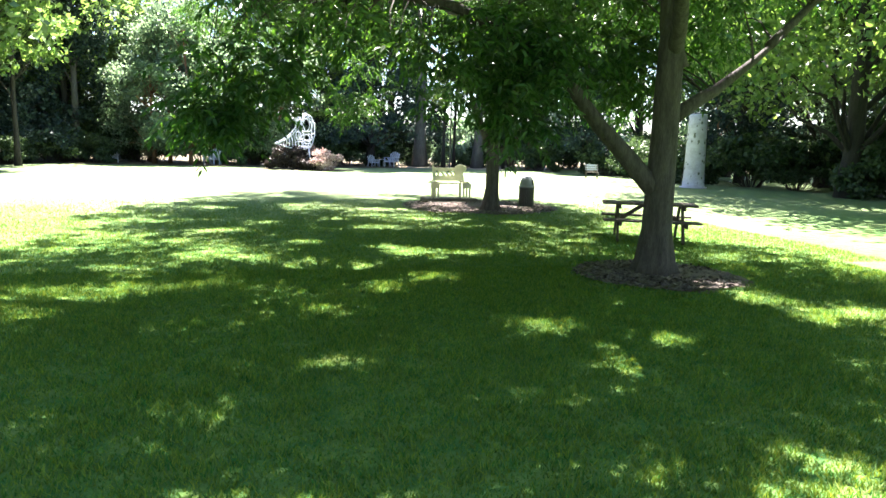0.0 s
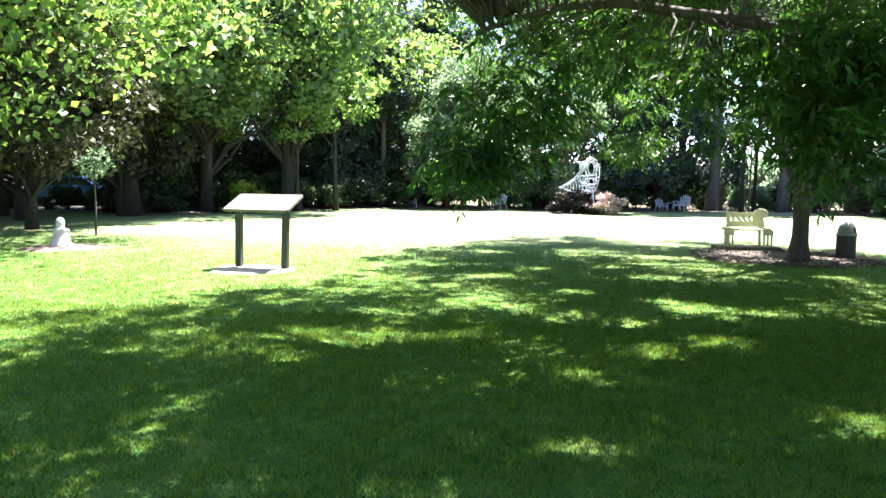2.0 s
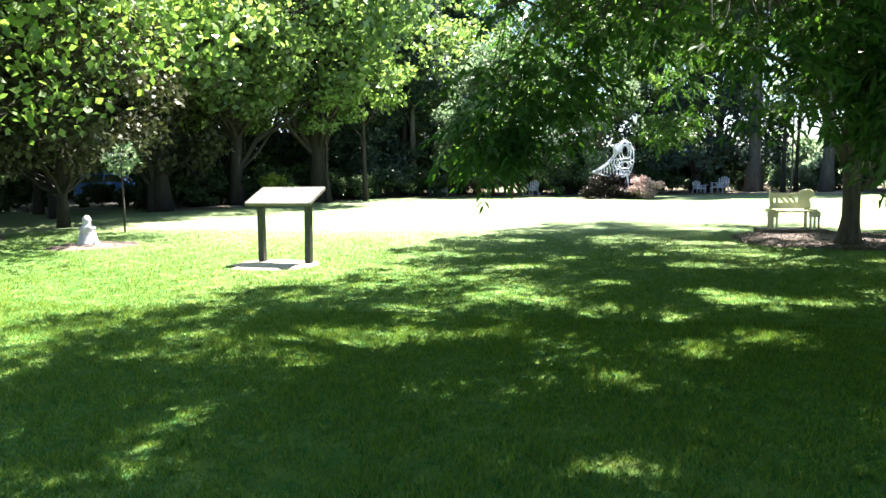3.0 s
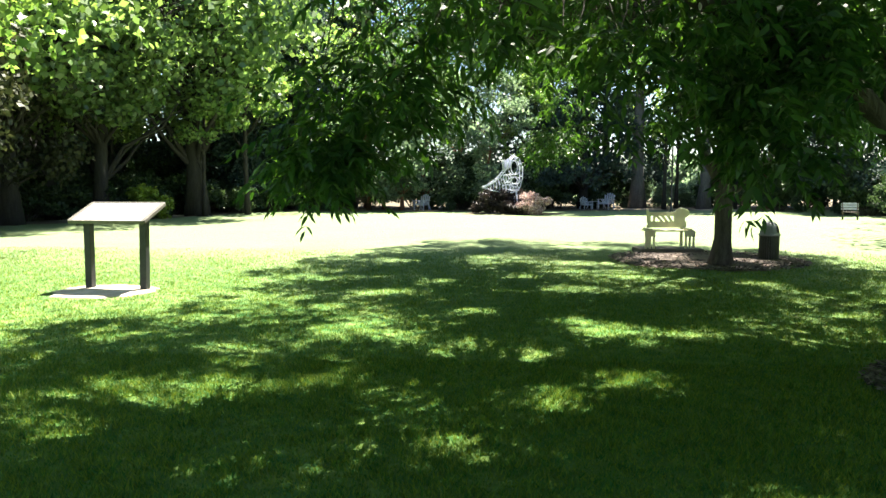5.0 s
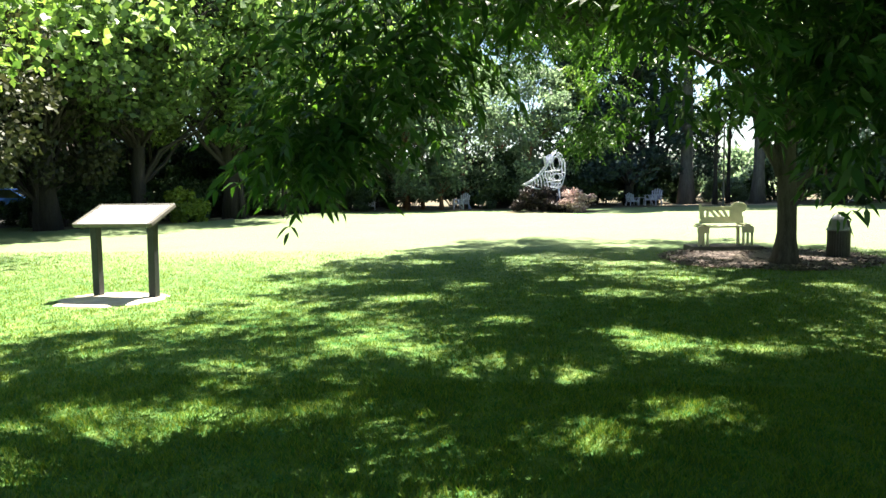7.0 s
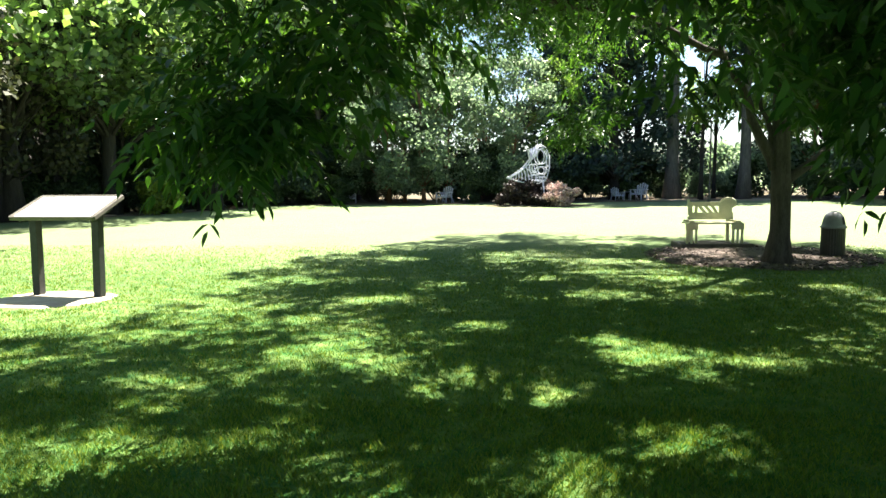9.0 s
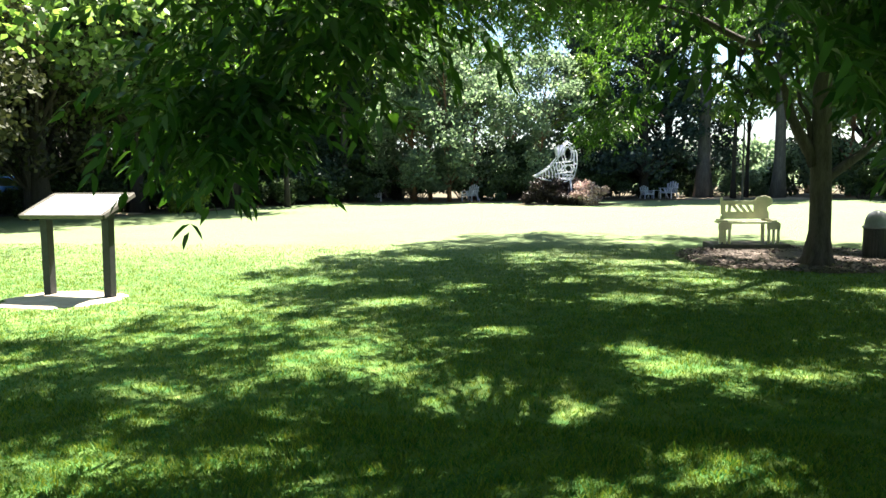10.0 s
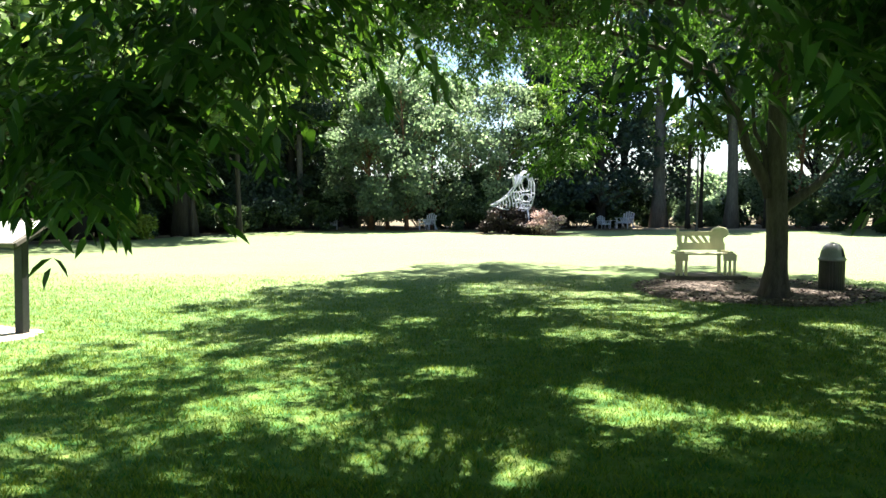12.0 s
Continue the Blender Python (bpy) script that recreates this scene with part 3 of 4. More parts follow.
# ---- woodland trees ----
def wood_tree(name, m, height, r0, crown_from, spread, leaf_mat, bark, n_clumps, per, size, label, category="tree", group="woodland trees", lean=0.3, seed=0, shape="round", slope=0.5):
    """A woodland tree: tapered trunk, limbs and a clumpy crown of small leaf sprays."""
    r = np.random.default_rng(seed)
    tree = empty(name, m, label, category, group)
    n = 10
    path = [Vector((lean * s * s, 0.2 * lean * s + 0.12 * noise.noise(Vector((seed, s * 3, 0))), -0.05 + height * 0.92 * s)) for s in (i / (n - 1) for i in range(n))]
    part("trunk", trunk_mesh(bmesh.new(), path, [r0 * (1 - 0.8 * (i / (n - 1)) ** 1.2) for i in range(n)], 0.4, 10, seed), bark, tree, smooth=True)
    cs = []
    while len(cs) < n_clumps:
        s = r.uniform(0, 1)
        if shape == "cone":
            w = spread * (1.02 - s) ** 0.8
        elif shape == "pine":
            w = spread * (0.55 + 0.45 * math.sin(math.pi * s))
        else:
            w = spread * math.sin(math.pi * (0.16 + 0.78 * s)) ** 0.7
        a, q = r.uniform(0, 2 * math.pi), math.sqrt(r.uniform(0.12, 1))
        z = crown_from + (height - crown_from) * s
        if shape == "broad" and z < crown_from + slope * w * q:
            continue
        c = (w * q * math.cos(a) + lean * (z / height) ** 2, w * q * math.sin(a), z - 0.15 * w * q)
        if noise.noise(Vector(c) * 0.45 + Vector((seed * 3.1, 0, 0))) > -0.14:
            cs.append(c)
    cs = np.array(cs)
    bm = bmesh.new()
    for c in cs[:: max(1, n_clumps // 34)]:
        z0 = max(crown_from * 0.75, c[2] - 0.55 * math.hypot(c[0], c[1]) - 0.3)
        k = min(n - 1, int(z0 / (height * 0.92) * (n - 1)))
        p = limb_path(path[k], c, 0.08, 0.12, 5, float(c[0]))
        w = r0 * 0.32
        tube(bm, p, [w, w * 0.75, w * 0.5, w * 0.3, w * 0.12], 5, False)
    part("branchwork", bm, bark, tree, smooth=True)
    pts = cluster_points(cs, r.uniform(0.09, 0.19, len(cs)) * spread + 0.25, per)
    soup("crown", simple_leaves(pts, r.uniform(0.7, 1.3, len(pts)) * size), 4, leaf_mat, tree)
    return tree


def shrub(name, m, radii, leaf_mat, count, size, label, category="shrub", group="", seed=0):
    """A shrub: a few stems and leaves gathered in knobbly clumps down to the ground."""
    r = np.random.default_rng(seed)
    ob = empty(name, m, label, category, group)
    bm = bmesh.new()
    cs = []
    for i in range(26):
        a, s = r.uniform(0, 2 * math.pi), math.sqrt(r.uniform(0, 1))
        z = r.uniform(0.12, 1.0)
        w = math.sqrt(max(0.05, 1 - (z - 0.25) ** 2 / 0.75))
        c = (radii[0] * s * w * math.cos(a), radii[1] * s * w * math.sin(a), radii[2] * z * 0.86)
        cs.append(c)
        tube(bm, limb_path((c[0] * 0.2, c[1] * 0.2, -0.03), c, 0.05, 0.1, 4, seed + i), [0.02, 0.015, 0.01, 0.005], 5, False)
    part("stemwork", bm, BARK, ob, smooth=True)
    pts = cluster_points(np.array(cs), r.uniform(0.2, 0.34, len(cs)) * float(np.mean(radii)), count // 26)
    pts[:, 2] = np.maximum(pts[:, 2], 0.04)
    soup("leaves", simple_leaves(pts, r.uniform(0.6, 1.3, len(pts)) * size), 4, leaf_mat, ob)
    return ob


def place(x, y, turn=0.0, s=1.0):
    return pose(x, y, 0, 0, 0, turn) @ Matrix.Scale(s, 4)


def again(ob, x, y, turn, s):
    c = copy_thing(ob, pose(x, y, 0, 0, 0, turn))
    c.scale = (s, s, s * rng.uniform(0.92, 1.1))
    return c


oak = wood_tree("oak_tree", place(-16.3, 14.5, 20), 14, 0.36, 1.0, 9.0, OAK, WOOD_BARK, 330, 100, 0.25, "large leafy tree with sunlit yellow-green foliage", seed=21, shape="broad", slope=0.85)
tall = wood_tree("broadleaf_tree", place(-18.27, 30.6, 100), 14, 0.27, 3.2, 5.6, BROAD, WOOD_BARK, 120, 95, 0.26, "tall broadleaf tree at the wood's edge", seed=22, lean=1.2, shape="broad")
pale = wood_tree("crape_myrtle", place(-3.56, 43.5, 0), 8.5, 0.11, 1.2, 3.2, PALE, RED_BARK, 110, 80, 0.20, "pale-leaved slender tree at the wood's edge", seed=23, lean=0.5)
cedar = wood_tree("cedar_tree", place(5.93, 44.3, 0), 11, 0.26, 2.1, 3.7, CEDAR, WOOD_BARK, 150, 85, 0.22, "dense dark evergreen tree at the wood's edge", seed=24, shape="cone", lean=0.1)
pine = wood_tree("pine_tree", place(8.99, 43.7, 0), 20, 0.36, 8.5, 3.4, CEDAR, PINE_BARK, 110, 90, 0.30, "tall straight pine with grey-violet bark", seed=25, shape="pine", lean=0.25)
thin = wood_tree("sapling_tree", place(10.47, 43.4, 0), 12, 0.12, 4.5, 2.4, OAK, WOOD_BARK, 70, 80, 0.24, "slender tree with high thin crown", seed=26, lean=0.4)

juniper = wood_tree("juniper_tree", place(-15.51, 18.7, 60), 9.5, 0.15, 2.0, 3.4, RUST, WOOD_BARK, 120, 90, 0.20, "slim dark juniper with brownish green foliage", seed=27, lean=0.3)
for x, y, a, s in ((-19.1, 22.5, 20, 1.1), (-22.05, 25.0, 150, 1.15), (-17.78, 26.5, 250, 1.05), (-20.24, 20.2, 300, 1.0)):
    again(juniper, x, y, a, s)
for x, y, a, s in ((-22.81, 14.0, 140, 1.05), (-29.45, 20.5, 10, 1.0), (20.11, 20.5, 33, 0.95), (24.81, 27, 200, 1.05), (21, 12, 90, 1.0), (25, 4, 20, 1.1), (-20, 6, 75, 1.05), (-14, -7, 10, 1.1), (-4, -14, 120, 1.1), (7, -15, 220, 1.05), (18, -8, 300, 1.0)):
    again(oak, x, y, a, s)
for x, y, a, s in ((-17.6, 26.8, 75, 1.2), (-16.4, 31.0, 10, 1.15), (-12.21, 45.8, 200, 0.9), (-13.6, 34.4, 200, 1.55), (-23.3, 36.5, 40, 1.0), (-26.69, 31.5, 300, 1.1), (-30.57, 26, 80, 1.0), (-9.83, 47, 130, 1.05), (-13.99, 45, 260, 1.1), (-18.95, 43, 20, 1.1), (19, 48.5, 330, 1.05),
                   (25, 45, 60, 1.1), (30, 38, 110, 1.1), (32.87, 29, 250, 1.05), (31.57, 19, 10, 1.05), (-33.84, 38, 150, 1.15), (-27.99, 45, 220, 1.15), (37, 46, 35, 1.2), (-31.31, 14, 60, 1.1), (-29, 3, 190, 1.1), (33, 8, 280, 1.1)):
    again(tall, x, y, a, s)
for x, y, a, s in ((-6.6, 41.8, 100, 0.9), (-4.6, 41.5, 215, 0.95), (0.3, 42.4, 30, 0.85), (-5.84, 42.6, 80, 0.9), (-7.39, 45.2, 150, 1.05), (-1.61, 46.0, 240, 1.0), (16.8, 45.0, 300, 1.0), (23.5, 33.5, 120, 0.8), (23.72, 24.0, 10, 0.75)):
    again(pale, x, y, a, s)
for x, y, a, s in ((3.17, 46.8, 70, 1.05), (7.72, 47.6, 150, 1.1), (-11.45, 43.2, 10, 0.85), (-15.5, 41.0, 95, 0.9), (18.2, 38.4, 40, 0.75), (22.4, 30.0, 180, 0.8), (-21.89, 40.5, 250, 0.95), (26.5, 37, 20, 1.0), (-12.79, 40.6, 60, 0.7)):
    again(cedar, x, y, a, s)
for x, y, a, s in ((12.62, 42.9, 90, 0.85), (4.12, 49, 30, 1.05), (-9.7, 50, 70, 1.1), (-16.58, 49, 200, 1.0), (17.5, 52, 100, 1.1), (-23.03, 47, 310, 1.1), (24, 50, 15, 1.1), (-10.74, 42.5, 60, 0.6)):
    again(pine, x, y, a, s)
for x, y, a, s in ((14.7, 44.0, 230, 0.8), (11.55, 45.0, 320, 0.9), (19.4, 42.0, 60, 0.8), (-17.34, 33.8, 200, 0.8), (-19.52, 28.4, 120, 0.75), (2.45, 43.4, 15, 0.7), (-13.05, 34.0, 15, 0.8), (-11.69, 36.0, 100, 1.05)):
    again(thin, x, y, a, s)

hedge = shrub("hedge_shrub", place(-10.45, 43.0), (2.4, 1.6, 2.5), HEDGE, 6500, 0.20, "dark green shrub filling the wood's edge", group="shrubs under the trees", seed=31)
for x in range(-38, 40, 3):
    if 8.5 < x < 16:
        continue
    y = 46.5 + 1.6 * math.sin(x * 1.3)
    again(hedge, x + 0.7 * math.sin(x * 2.1), y, (x * 47) % 360, 1.0 + 0.35 * math.sin(x * 0.9) ** 2)
for x, y, a, s in ((-7.77, 44, 20, 0.85), (-1.23, 42.5, 70, 0.75), (0.44, 43.6, 120, 0.95), (3.64, 43.5, 20, 0.8), (16.2, 41.5, 130, 0.7), (20, 36.0, 230, 0.9), (20.6, 26.6, 310, 1.0), (22.68, 22.5, 60, 1.15), (23.52, 17.5, 100, 1.25), (25.39, 13, 10, 1.3),
                   (26, 8, 70, 1.3), (27.99, 33, 160, 1.3), (-27.88, 40, 200, 1.3), (-22.93, 42.5, 20, 1.2), (-18.38, 40.2, 250, 1.1), (-33.73, 33, 90, 1.5), (-35.48, 22, 10, 1.5), (-33, 10, 190, 1.5), (-29.82, 37.5, 33, 1.4), (-36.64, 29, 210, 1.6), (29.75, 25, 300, 1.6), (31.42, 14, 20, 1.6),
                   (-13.9, 38.8, 10, 0.7), (-18.6, 29.2, 40, 0.7), (-17.7, 31.8, 110, 0.85), (-16.4, 33.4, 200, 0.8), (-15.4, 35.8, 310, 0.85), (-14.2, 37.3, 70, 0.75), (-19.8, 32.4, 150, 0.95), (-23.6, 26.4, 20, 0.7), (-12.6, 37.6, 260, 0.6), (-11.6, 40.4, 30, 0.7), (-9.6, 41.6, 140, 0.6), (-15.2, 44.2, 10, 1.7), (-18.4, 46.0, 60, 1.9), (-21.4, 44.6, 130, 1.8), (-25.0, 43.6, 220, 1.8), (-12.2, 45.6, 300, 1.6), (-30.0, 41.5, 20, 1.9), (-16, 36.5, 60, 0.7), (-20.35, 34.0, 120, 0.7), (-20.86, 30.2, 10, 0.55), (-23.89, 31.2, 80, 0.5), (-23.05, 38.8, 210, 0.9), (-25.88, 39.8, 30, 1.0),
                   (19.08, 29.2, 40, 0.8), (18.61, 33.5, 100, 0.7), (19.95, 31.5, 200, 0.9), (21.23, 24.5, 150, 0.9), (21.6, 20.0, 20, 0.9), (22.95, 15.0, 250, 1.0), (18.4, 36.4, 300, 0.8), (20.8, 39.0, 70, 0.9), (23.5, 40.5, 170, 1.0)):
    again(hedge, x, y, a, s)
bright = shrub("yellow_green_shrub", place(-14.6, 31.6), (0.85, 0.85, 1.7), LIME, 2600, 0.16, "bright yellow-green shrub beneath the trees", group="", seed=33)
glade = shrub("sunlit_shrub", place(-0.48, 49.0), (2.6, 1.6, 2.6), PALE, 4200, 0.22, "sunlit pale green shrub in a gap of the wood", group="sunlit shrubs behind the wood's edge", seed=34)
for x, y, a, s in ((10.7, 50, 40, 0.8), (14.5, 51, 100, 0.85), (12.32, 48, 200, 0.6), (17, 56, 20, 1.3), (9.92, 58, 130, 1.3), (14, 60, 310, 1.5), (-22.5, 45.5, 10, 1.0), (9.43, 46.6, 70, 0.45)):
    again(glade, x, y, a, s)

# ---- flower bed round the sculpture ----
tagged(sheet("flower_bed", *uneven_disc(2.6, (1.4, 37.2), 0.08, 3.9, 0.55), LITTER, smooth=True), "brown soil of the round flower bed", "soil", kind="structure")
plum = shrub("plum_shrub", place(0.7, 37.1), (1.1, 0.9, 1.35), PLUM, 5200, 0.12, "dark purple-leaved shrub under the white sculpture", group="plum shrubs in the bed", seed=41)
again(plum, 1.85, 37.6, 80, 0.9)
shrub("pink_flowering_shrub", place(2.5, 36.3), (1.0, 0.75, 1.1), PINK, 5200, 0.10, "pale pink flowering shrub in the round bed", seed=42)
shrub("plum_shrub", place(1.7, 36.2), (0.5, 0.5, 0.65), PLUM, 2200, 0.10, "small reddish shrub at the bed's front", seed=43)


def sculpture(m):
    """A big white openwork metal chair shape: swept seat, upright finned back, scrolls between, and slim legs."""
    ob = empty("openwork_sculpture", m, "tall white openwork metal chaise sculpture with looped back", "sculpture")
    for y in (-0.30, 0.30):
        rail = [(-1.15, y, 1.28), (-0.80, y, 1.14), (-0.2, y, 1.04), (0.30, y, 1.02), (0.66, y, 1.25), (0.80, y, 1.75), (0.78, y, 2.3), (0.62, y, 2.7), (0.36, y, 2.84)]
        part("side_rail", tube(bmesh.new(), rail, 0.030, 8), WHITE, ob, smooth=True)
        back = [(-1.15, y, 1.28), (-0.72, y, 1.50), (-0.35, y, 1.78), (-0.08, y, 2.12), (0.10, y, 2.52), (0.36, y, 2.84)]
        part("top_rail", tube(bmesh.new(), back, 0.032, 8), WHITE, ob, smooth=True)
        for i in range(7):
            s = i / 6
            part("rib", tube(bmesh.new(), limb_path((-0.85 + 1.0 * s, y, 1.12), (-0.80 + 0.72 * s, y, 1.42 + 0.62 * s), 0, 0.08, 5, i), 0.018, 6), WHITE, ob, smooth=True)
        for cx, cz, rx, rz in ((0.44, 2.28, 0.24, 0.36), (0.46, 1.62, 0.22, 0.18), (0.12, 1.28, 0.20, 0.14), (0.48, 1.22, 0.15, 0.12), (0.08, 1.72, 0.14, 0.2)):
            loop = [(cx + rx * math.cos(a), y, cz + rz * math.sin(a)) for a in (2 * math.pi * k / 20 for k in range(21))]
            part("loop", tube(bmesh.new(), loop, 0.026, 7, False), WHITE, ob, smooth=True)
    for i in range(4):
        s = i / 3
        part("fin", box(bmesh.new(), (0.04, 0.44 - 0.2 * abs(s - 0.5), 0.52), (-0.12 + 0.36 * s, 0, 2.36 + 0.16 * s), (0, -8 + 14 * s, 0), 0.01), WHITE, ob)
    part("leg", tube(bmesh.new(), [(-0.72, 0, -0.05), (-0.70, 0, 0.5), (-0.76, 0, 1.12)], [0.045, 0.035, 0.045], 8), WHITE, ob, smooth=True)
    for y in (-0.30, 0.30):
        part("leg", tube(bmesh.new(), [(0.6, y, -0.05), (0.55, y, 0.5), (0.48, y, 1.1)], [0.045, 0.035, 0.045], 8), WHITE, ob, smooth=True)
    for i in range(9):
        s = i / 8
        x, z = -0.80 + 1.25 * s, 1.08 - 0.04 * math.sin(math.pi * s)
        part("seat_slat", box(bmesh.new(), (0.07, 0.64, 0.025), (x, 0, z + 0.04)), WHITE, ob)
    for x, z in ((0.80, 1.8), (0.76, 2.4), (0.36, 2.85), (-1.15, 1.29), (-0.02, 2.25), (-0.5, 1.68), (0.62, 2.7)):
        part("cross_bar", tube(bmesh.new(), [(x, -0.32, z), (x, 0, z + 0.04), (x, 0.32, z)], 0.030, 7), WHITE, ob, smooth=True)
    return ob


sculpture(pose(1.2, 37.2, 0.05, 0, 0, 12))


# ---- garden chairs along the wood's edge ----
def garden_chair(m, label):
    """A white slatted garden chair with fan back, broad arms and splayed legs."""
    ob = empty("garden_chair", m, label, "chair", "white garden chairs")
    for i in range(5):
        part("seat_slat", box(bmesh.new(), (0.56, 0.085, 0.022), (0, -0.24 + i * 0.1, 0.37 - i * 0.018), (-10, 0, 0)), WHITE, ob)
    for i in range(5):
        h = (0.5, 0.58, 0.62, 0.58, 0.5)[i]
        x = (i - 2) * 0.115
        part("back_slat", box(bmesh.new(), (0.095, 0.02, h), (x * 1.12, 0.29 + 0.13 * h, 0.32 + h * 0.48), (-16, (i - 2) * 3.0, 0)), WHITE, ob)
    for x in (-0.34, 0.34):
        part("arm", box(bmesh.new(), (0.12, 0.66, 0.024), (x, 0.0, 0.56)), WHITE, ob)
        part("front_leg", box(bmesh.new(), (0.035, 0.09, 0.55), (x * 0.94, -0.25, 0.275)), WHITE, ob)
        part("rear_leg", box(bmesh.new(), (0.032, 0.085, 0.72), (x * 0.9, 0.28, 0.27), (38, 0, 0)), WHITE, ob)
        part("arm_post", box(bmesh.new(), (0.03, 0.06, 0.55), (x * 0.94, 0.28, 0.275)), WHITE, ob)
    part("back_rail", box(bmesh.new(), (0.62, 0.025, 0.06), (0, 0.40, 0.56), (-16, 0, 0)), WHITE, ob)
    part("front_apron", box(bmesh.new(), (0.62, 0.022, 0.08), (0, -0.29, 0.33)), WHITE, ob)
    return ob


ch = garden_chair(pose(-8.8, 42.0, 0, 0, 0, 8) @ Matrix.Scale(0.8, 4), "white slatted garden chair at the wood's edge")
for x, y, a, s in ((-3.5, 41.5, -30, 1.0), (6.03, 43.5, 25, 0.8), (7.15, 43.5, -40, 1.05)):
    c = copy_thing(ch, pose(x, y, 0, 0, 0, a))
    c.scale = (s, s, s)
    if s >= 1.0:
        tagged(c, "large white slatted garden chair under trees")


def low_table(m):
    ob = empty("side_table", m, "small white side table between garden chairs", "table", "side tables")
    for i in range(4):
        part("top_slat", box(bmesh.new(), (0.11, 0.46, 0.022), (-0.18 + i * 0.12, 0, 0.45)), WHITE, ob)
    for x in (-0.19, 0.19):
        for y in (-0.18, 0.18):
            part("leg", box(bmesh.new(), (0.04, 0.04, 0.44), (x, y, 0.22)), WHITE, ob)
    return ob


low_table(pose(6.6, 44.1, 0, 0, 0, 10))


def wood_bench(m, label, back):
    ob = empty("garden_bench", m, label, "bench", "garden benches")
    for i in range(3):
        part("seat_slat", box(bmesh.new(), (1.1, 0.11, 0.03), (0, -0.14 + i * 0.14, 0.43)), WOOD, ob)
    for z in (0.60, 0.74, 0.88):
        part("back_slat", box(bmesh.new(), (1.1, 0.025, 0.11), (0, 0.25 + (z - 0.43) * 0.2, z), (-11, 0, 0)), back, ob)
    for x in (-0.48, 0.48):
        part("front_leg", box(bmesh.new(), (0.06, 0.06, 0.42), (x, -0.16, 0.21)), WOOD, ob)
        part("rear_leg", box(bmesh.new(), (0.06, 0.05, 0.95), (x, 0.27, 0.475), (-8, 0, 0)), WOOD, ob)
        part("arm", box(bmesh.new(), (0.07, 0.5, 0.03), (x, 0.03, 0.62)), WOOD, ob)
    return ob


wood_bench(pose(15.6, 32.3, 0, 0, 0, -18) @ Matrix.Diagonal((0.58, 0.75, 0.75, 1)), "small weathered bench with white slatted back on far lawn", WHITE)
wood_bench(pose(-6.8, 41.6, 0, 0, 0, 15) @ Matrix.Scale(0.8, 4), "low weathered bench in shade of the wood", WOOD)


# ---- interpretive sign ----
def reading_sign(a, b):
    """Two dark square posts that carry a tilted framed panel."""
    a, b = Vector(a), Vector(b)
    mid, way = (a + b) / 2, math.degrees(math.atan2(b.y - a.y, b.x - a.x))
    w = (b - a).length
    ob = empty("reading_sign", pose(mid.x, mid.y, 0, 0, 0, way), "tilted pale information panel on two dark posts", "sign")
    for x, lean in ((-w / 2, 0.6), (w / 2, 1.6)):
        post = part("post", box(bmesh.new(), (0.105, 0.105, 1.17), (x + 0.01, 0.02, 0.535), (0, lean, 0), 0.008), IRON, ob)
        part("bracket", box(bmesh.new(), (0.03, 0.42, 0.05), (x + 0.065 * (1 if x > 0 else -1), 0.05, 1.065), (21, 0, 0), 0.005), IRON, ob, "dark metal bracket under the panel")
    tilt = 23
    n = Matrix.Rotation(radians(tilt), 4, "X")
    pw, pd = 1.16, 0.62
    centre = Vector((0.03, 0.05, 1.14))

    def on(x, y, z):
        return tuple(centre + (n @ Vector((x, y, z))))
    tray = part("panel_tray", box(bmesh.new(), (pw, pd, 0.035), on(0, 0, 0), (tilt, 0, 0), 0.004), IRON, ob)
    face = part("panel_face", box(bmesh.new(), (pw - 0.05, pd - 0.05, 0.012), on(0, 0, 0.022), (tilt, 0, 0), 0.002), PANEL, ob, "glossy pale printed panel bleached by sun")
    for sx, sy, dx, dy in ((pw, 0.035, 0, -pd / 2), (pw, 0.035, 0, pd / 2), (0.035, pd, -pw / 2, 0), (0.035, pd, pw / 2, 0)):
        part("frame_rail", box(bmesh.new(), (sx + 0.03, sy, 0.05), on(dx, dy, 0.012), (tilt, 0, 0), 0.006), RAIL, ob)
    for i in range(5):
        part("print_line", box(bmesh.new(), (0.36, 0.018, 0.003), on(-0.3, 0.16 - i * 0.06, 0.0292), (tilt, 0, 0), 0), INK, ob)
    part("print_picture", box(bmesh.new(), (0.42, 0.30, 0.003), on(0.26, 0.03, 0.0292), (tilt, 0, 0), 0), INK, ob, "faint faded picture block")
    return ob


reading_sign((-5.33, 11.36), (-4.44, 11.28))


# ---- cream bench on its slab ----
tagged(part("bench_slab", box(bmesh.new(), (1.4, 0.75, 0.12), (0, 0, 0.05), (0, 0, 0), 0.02), CONCRETE), "dark weathered concrete slab under the bench", "slab")
bpy.data.objects["bench_slab"].matrix_basis = pose(4.60, 17.6, 0, 0, 0, 4)


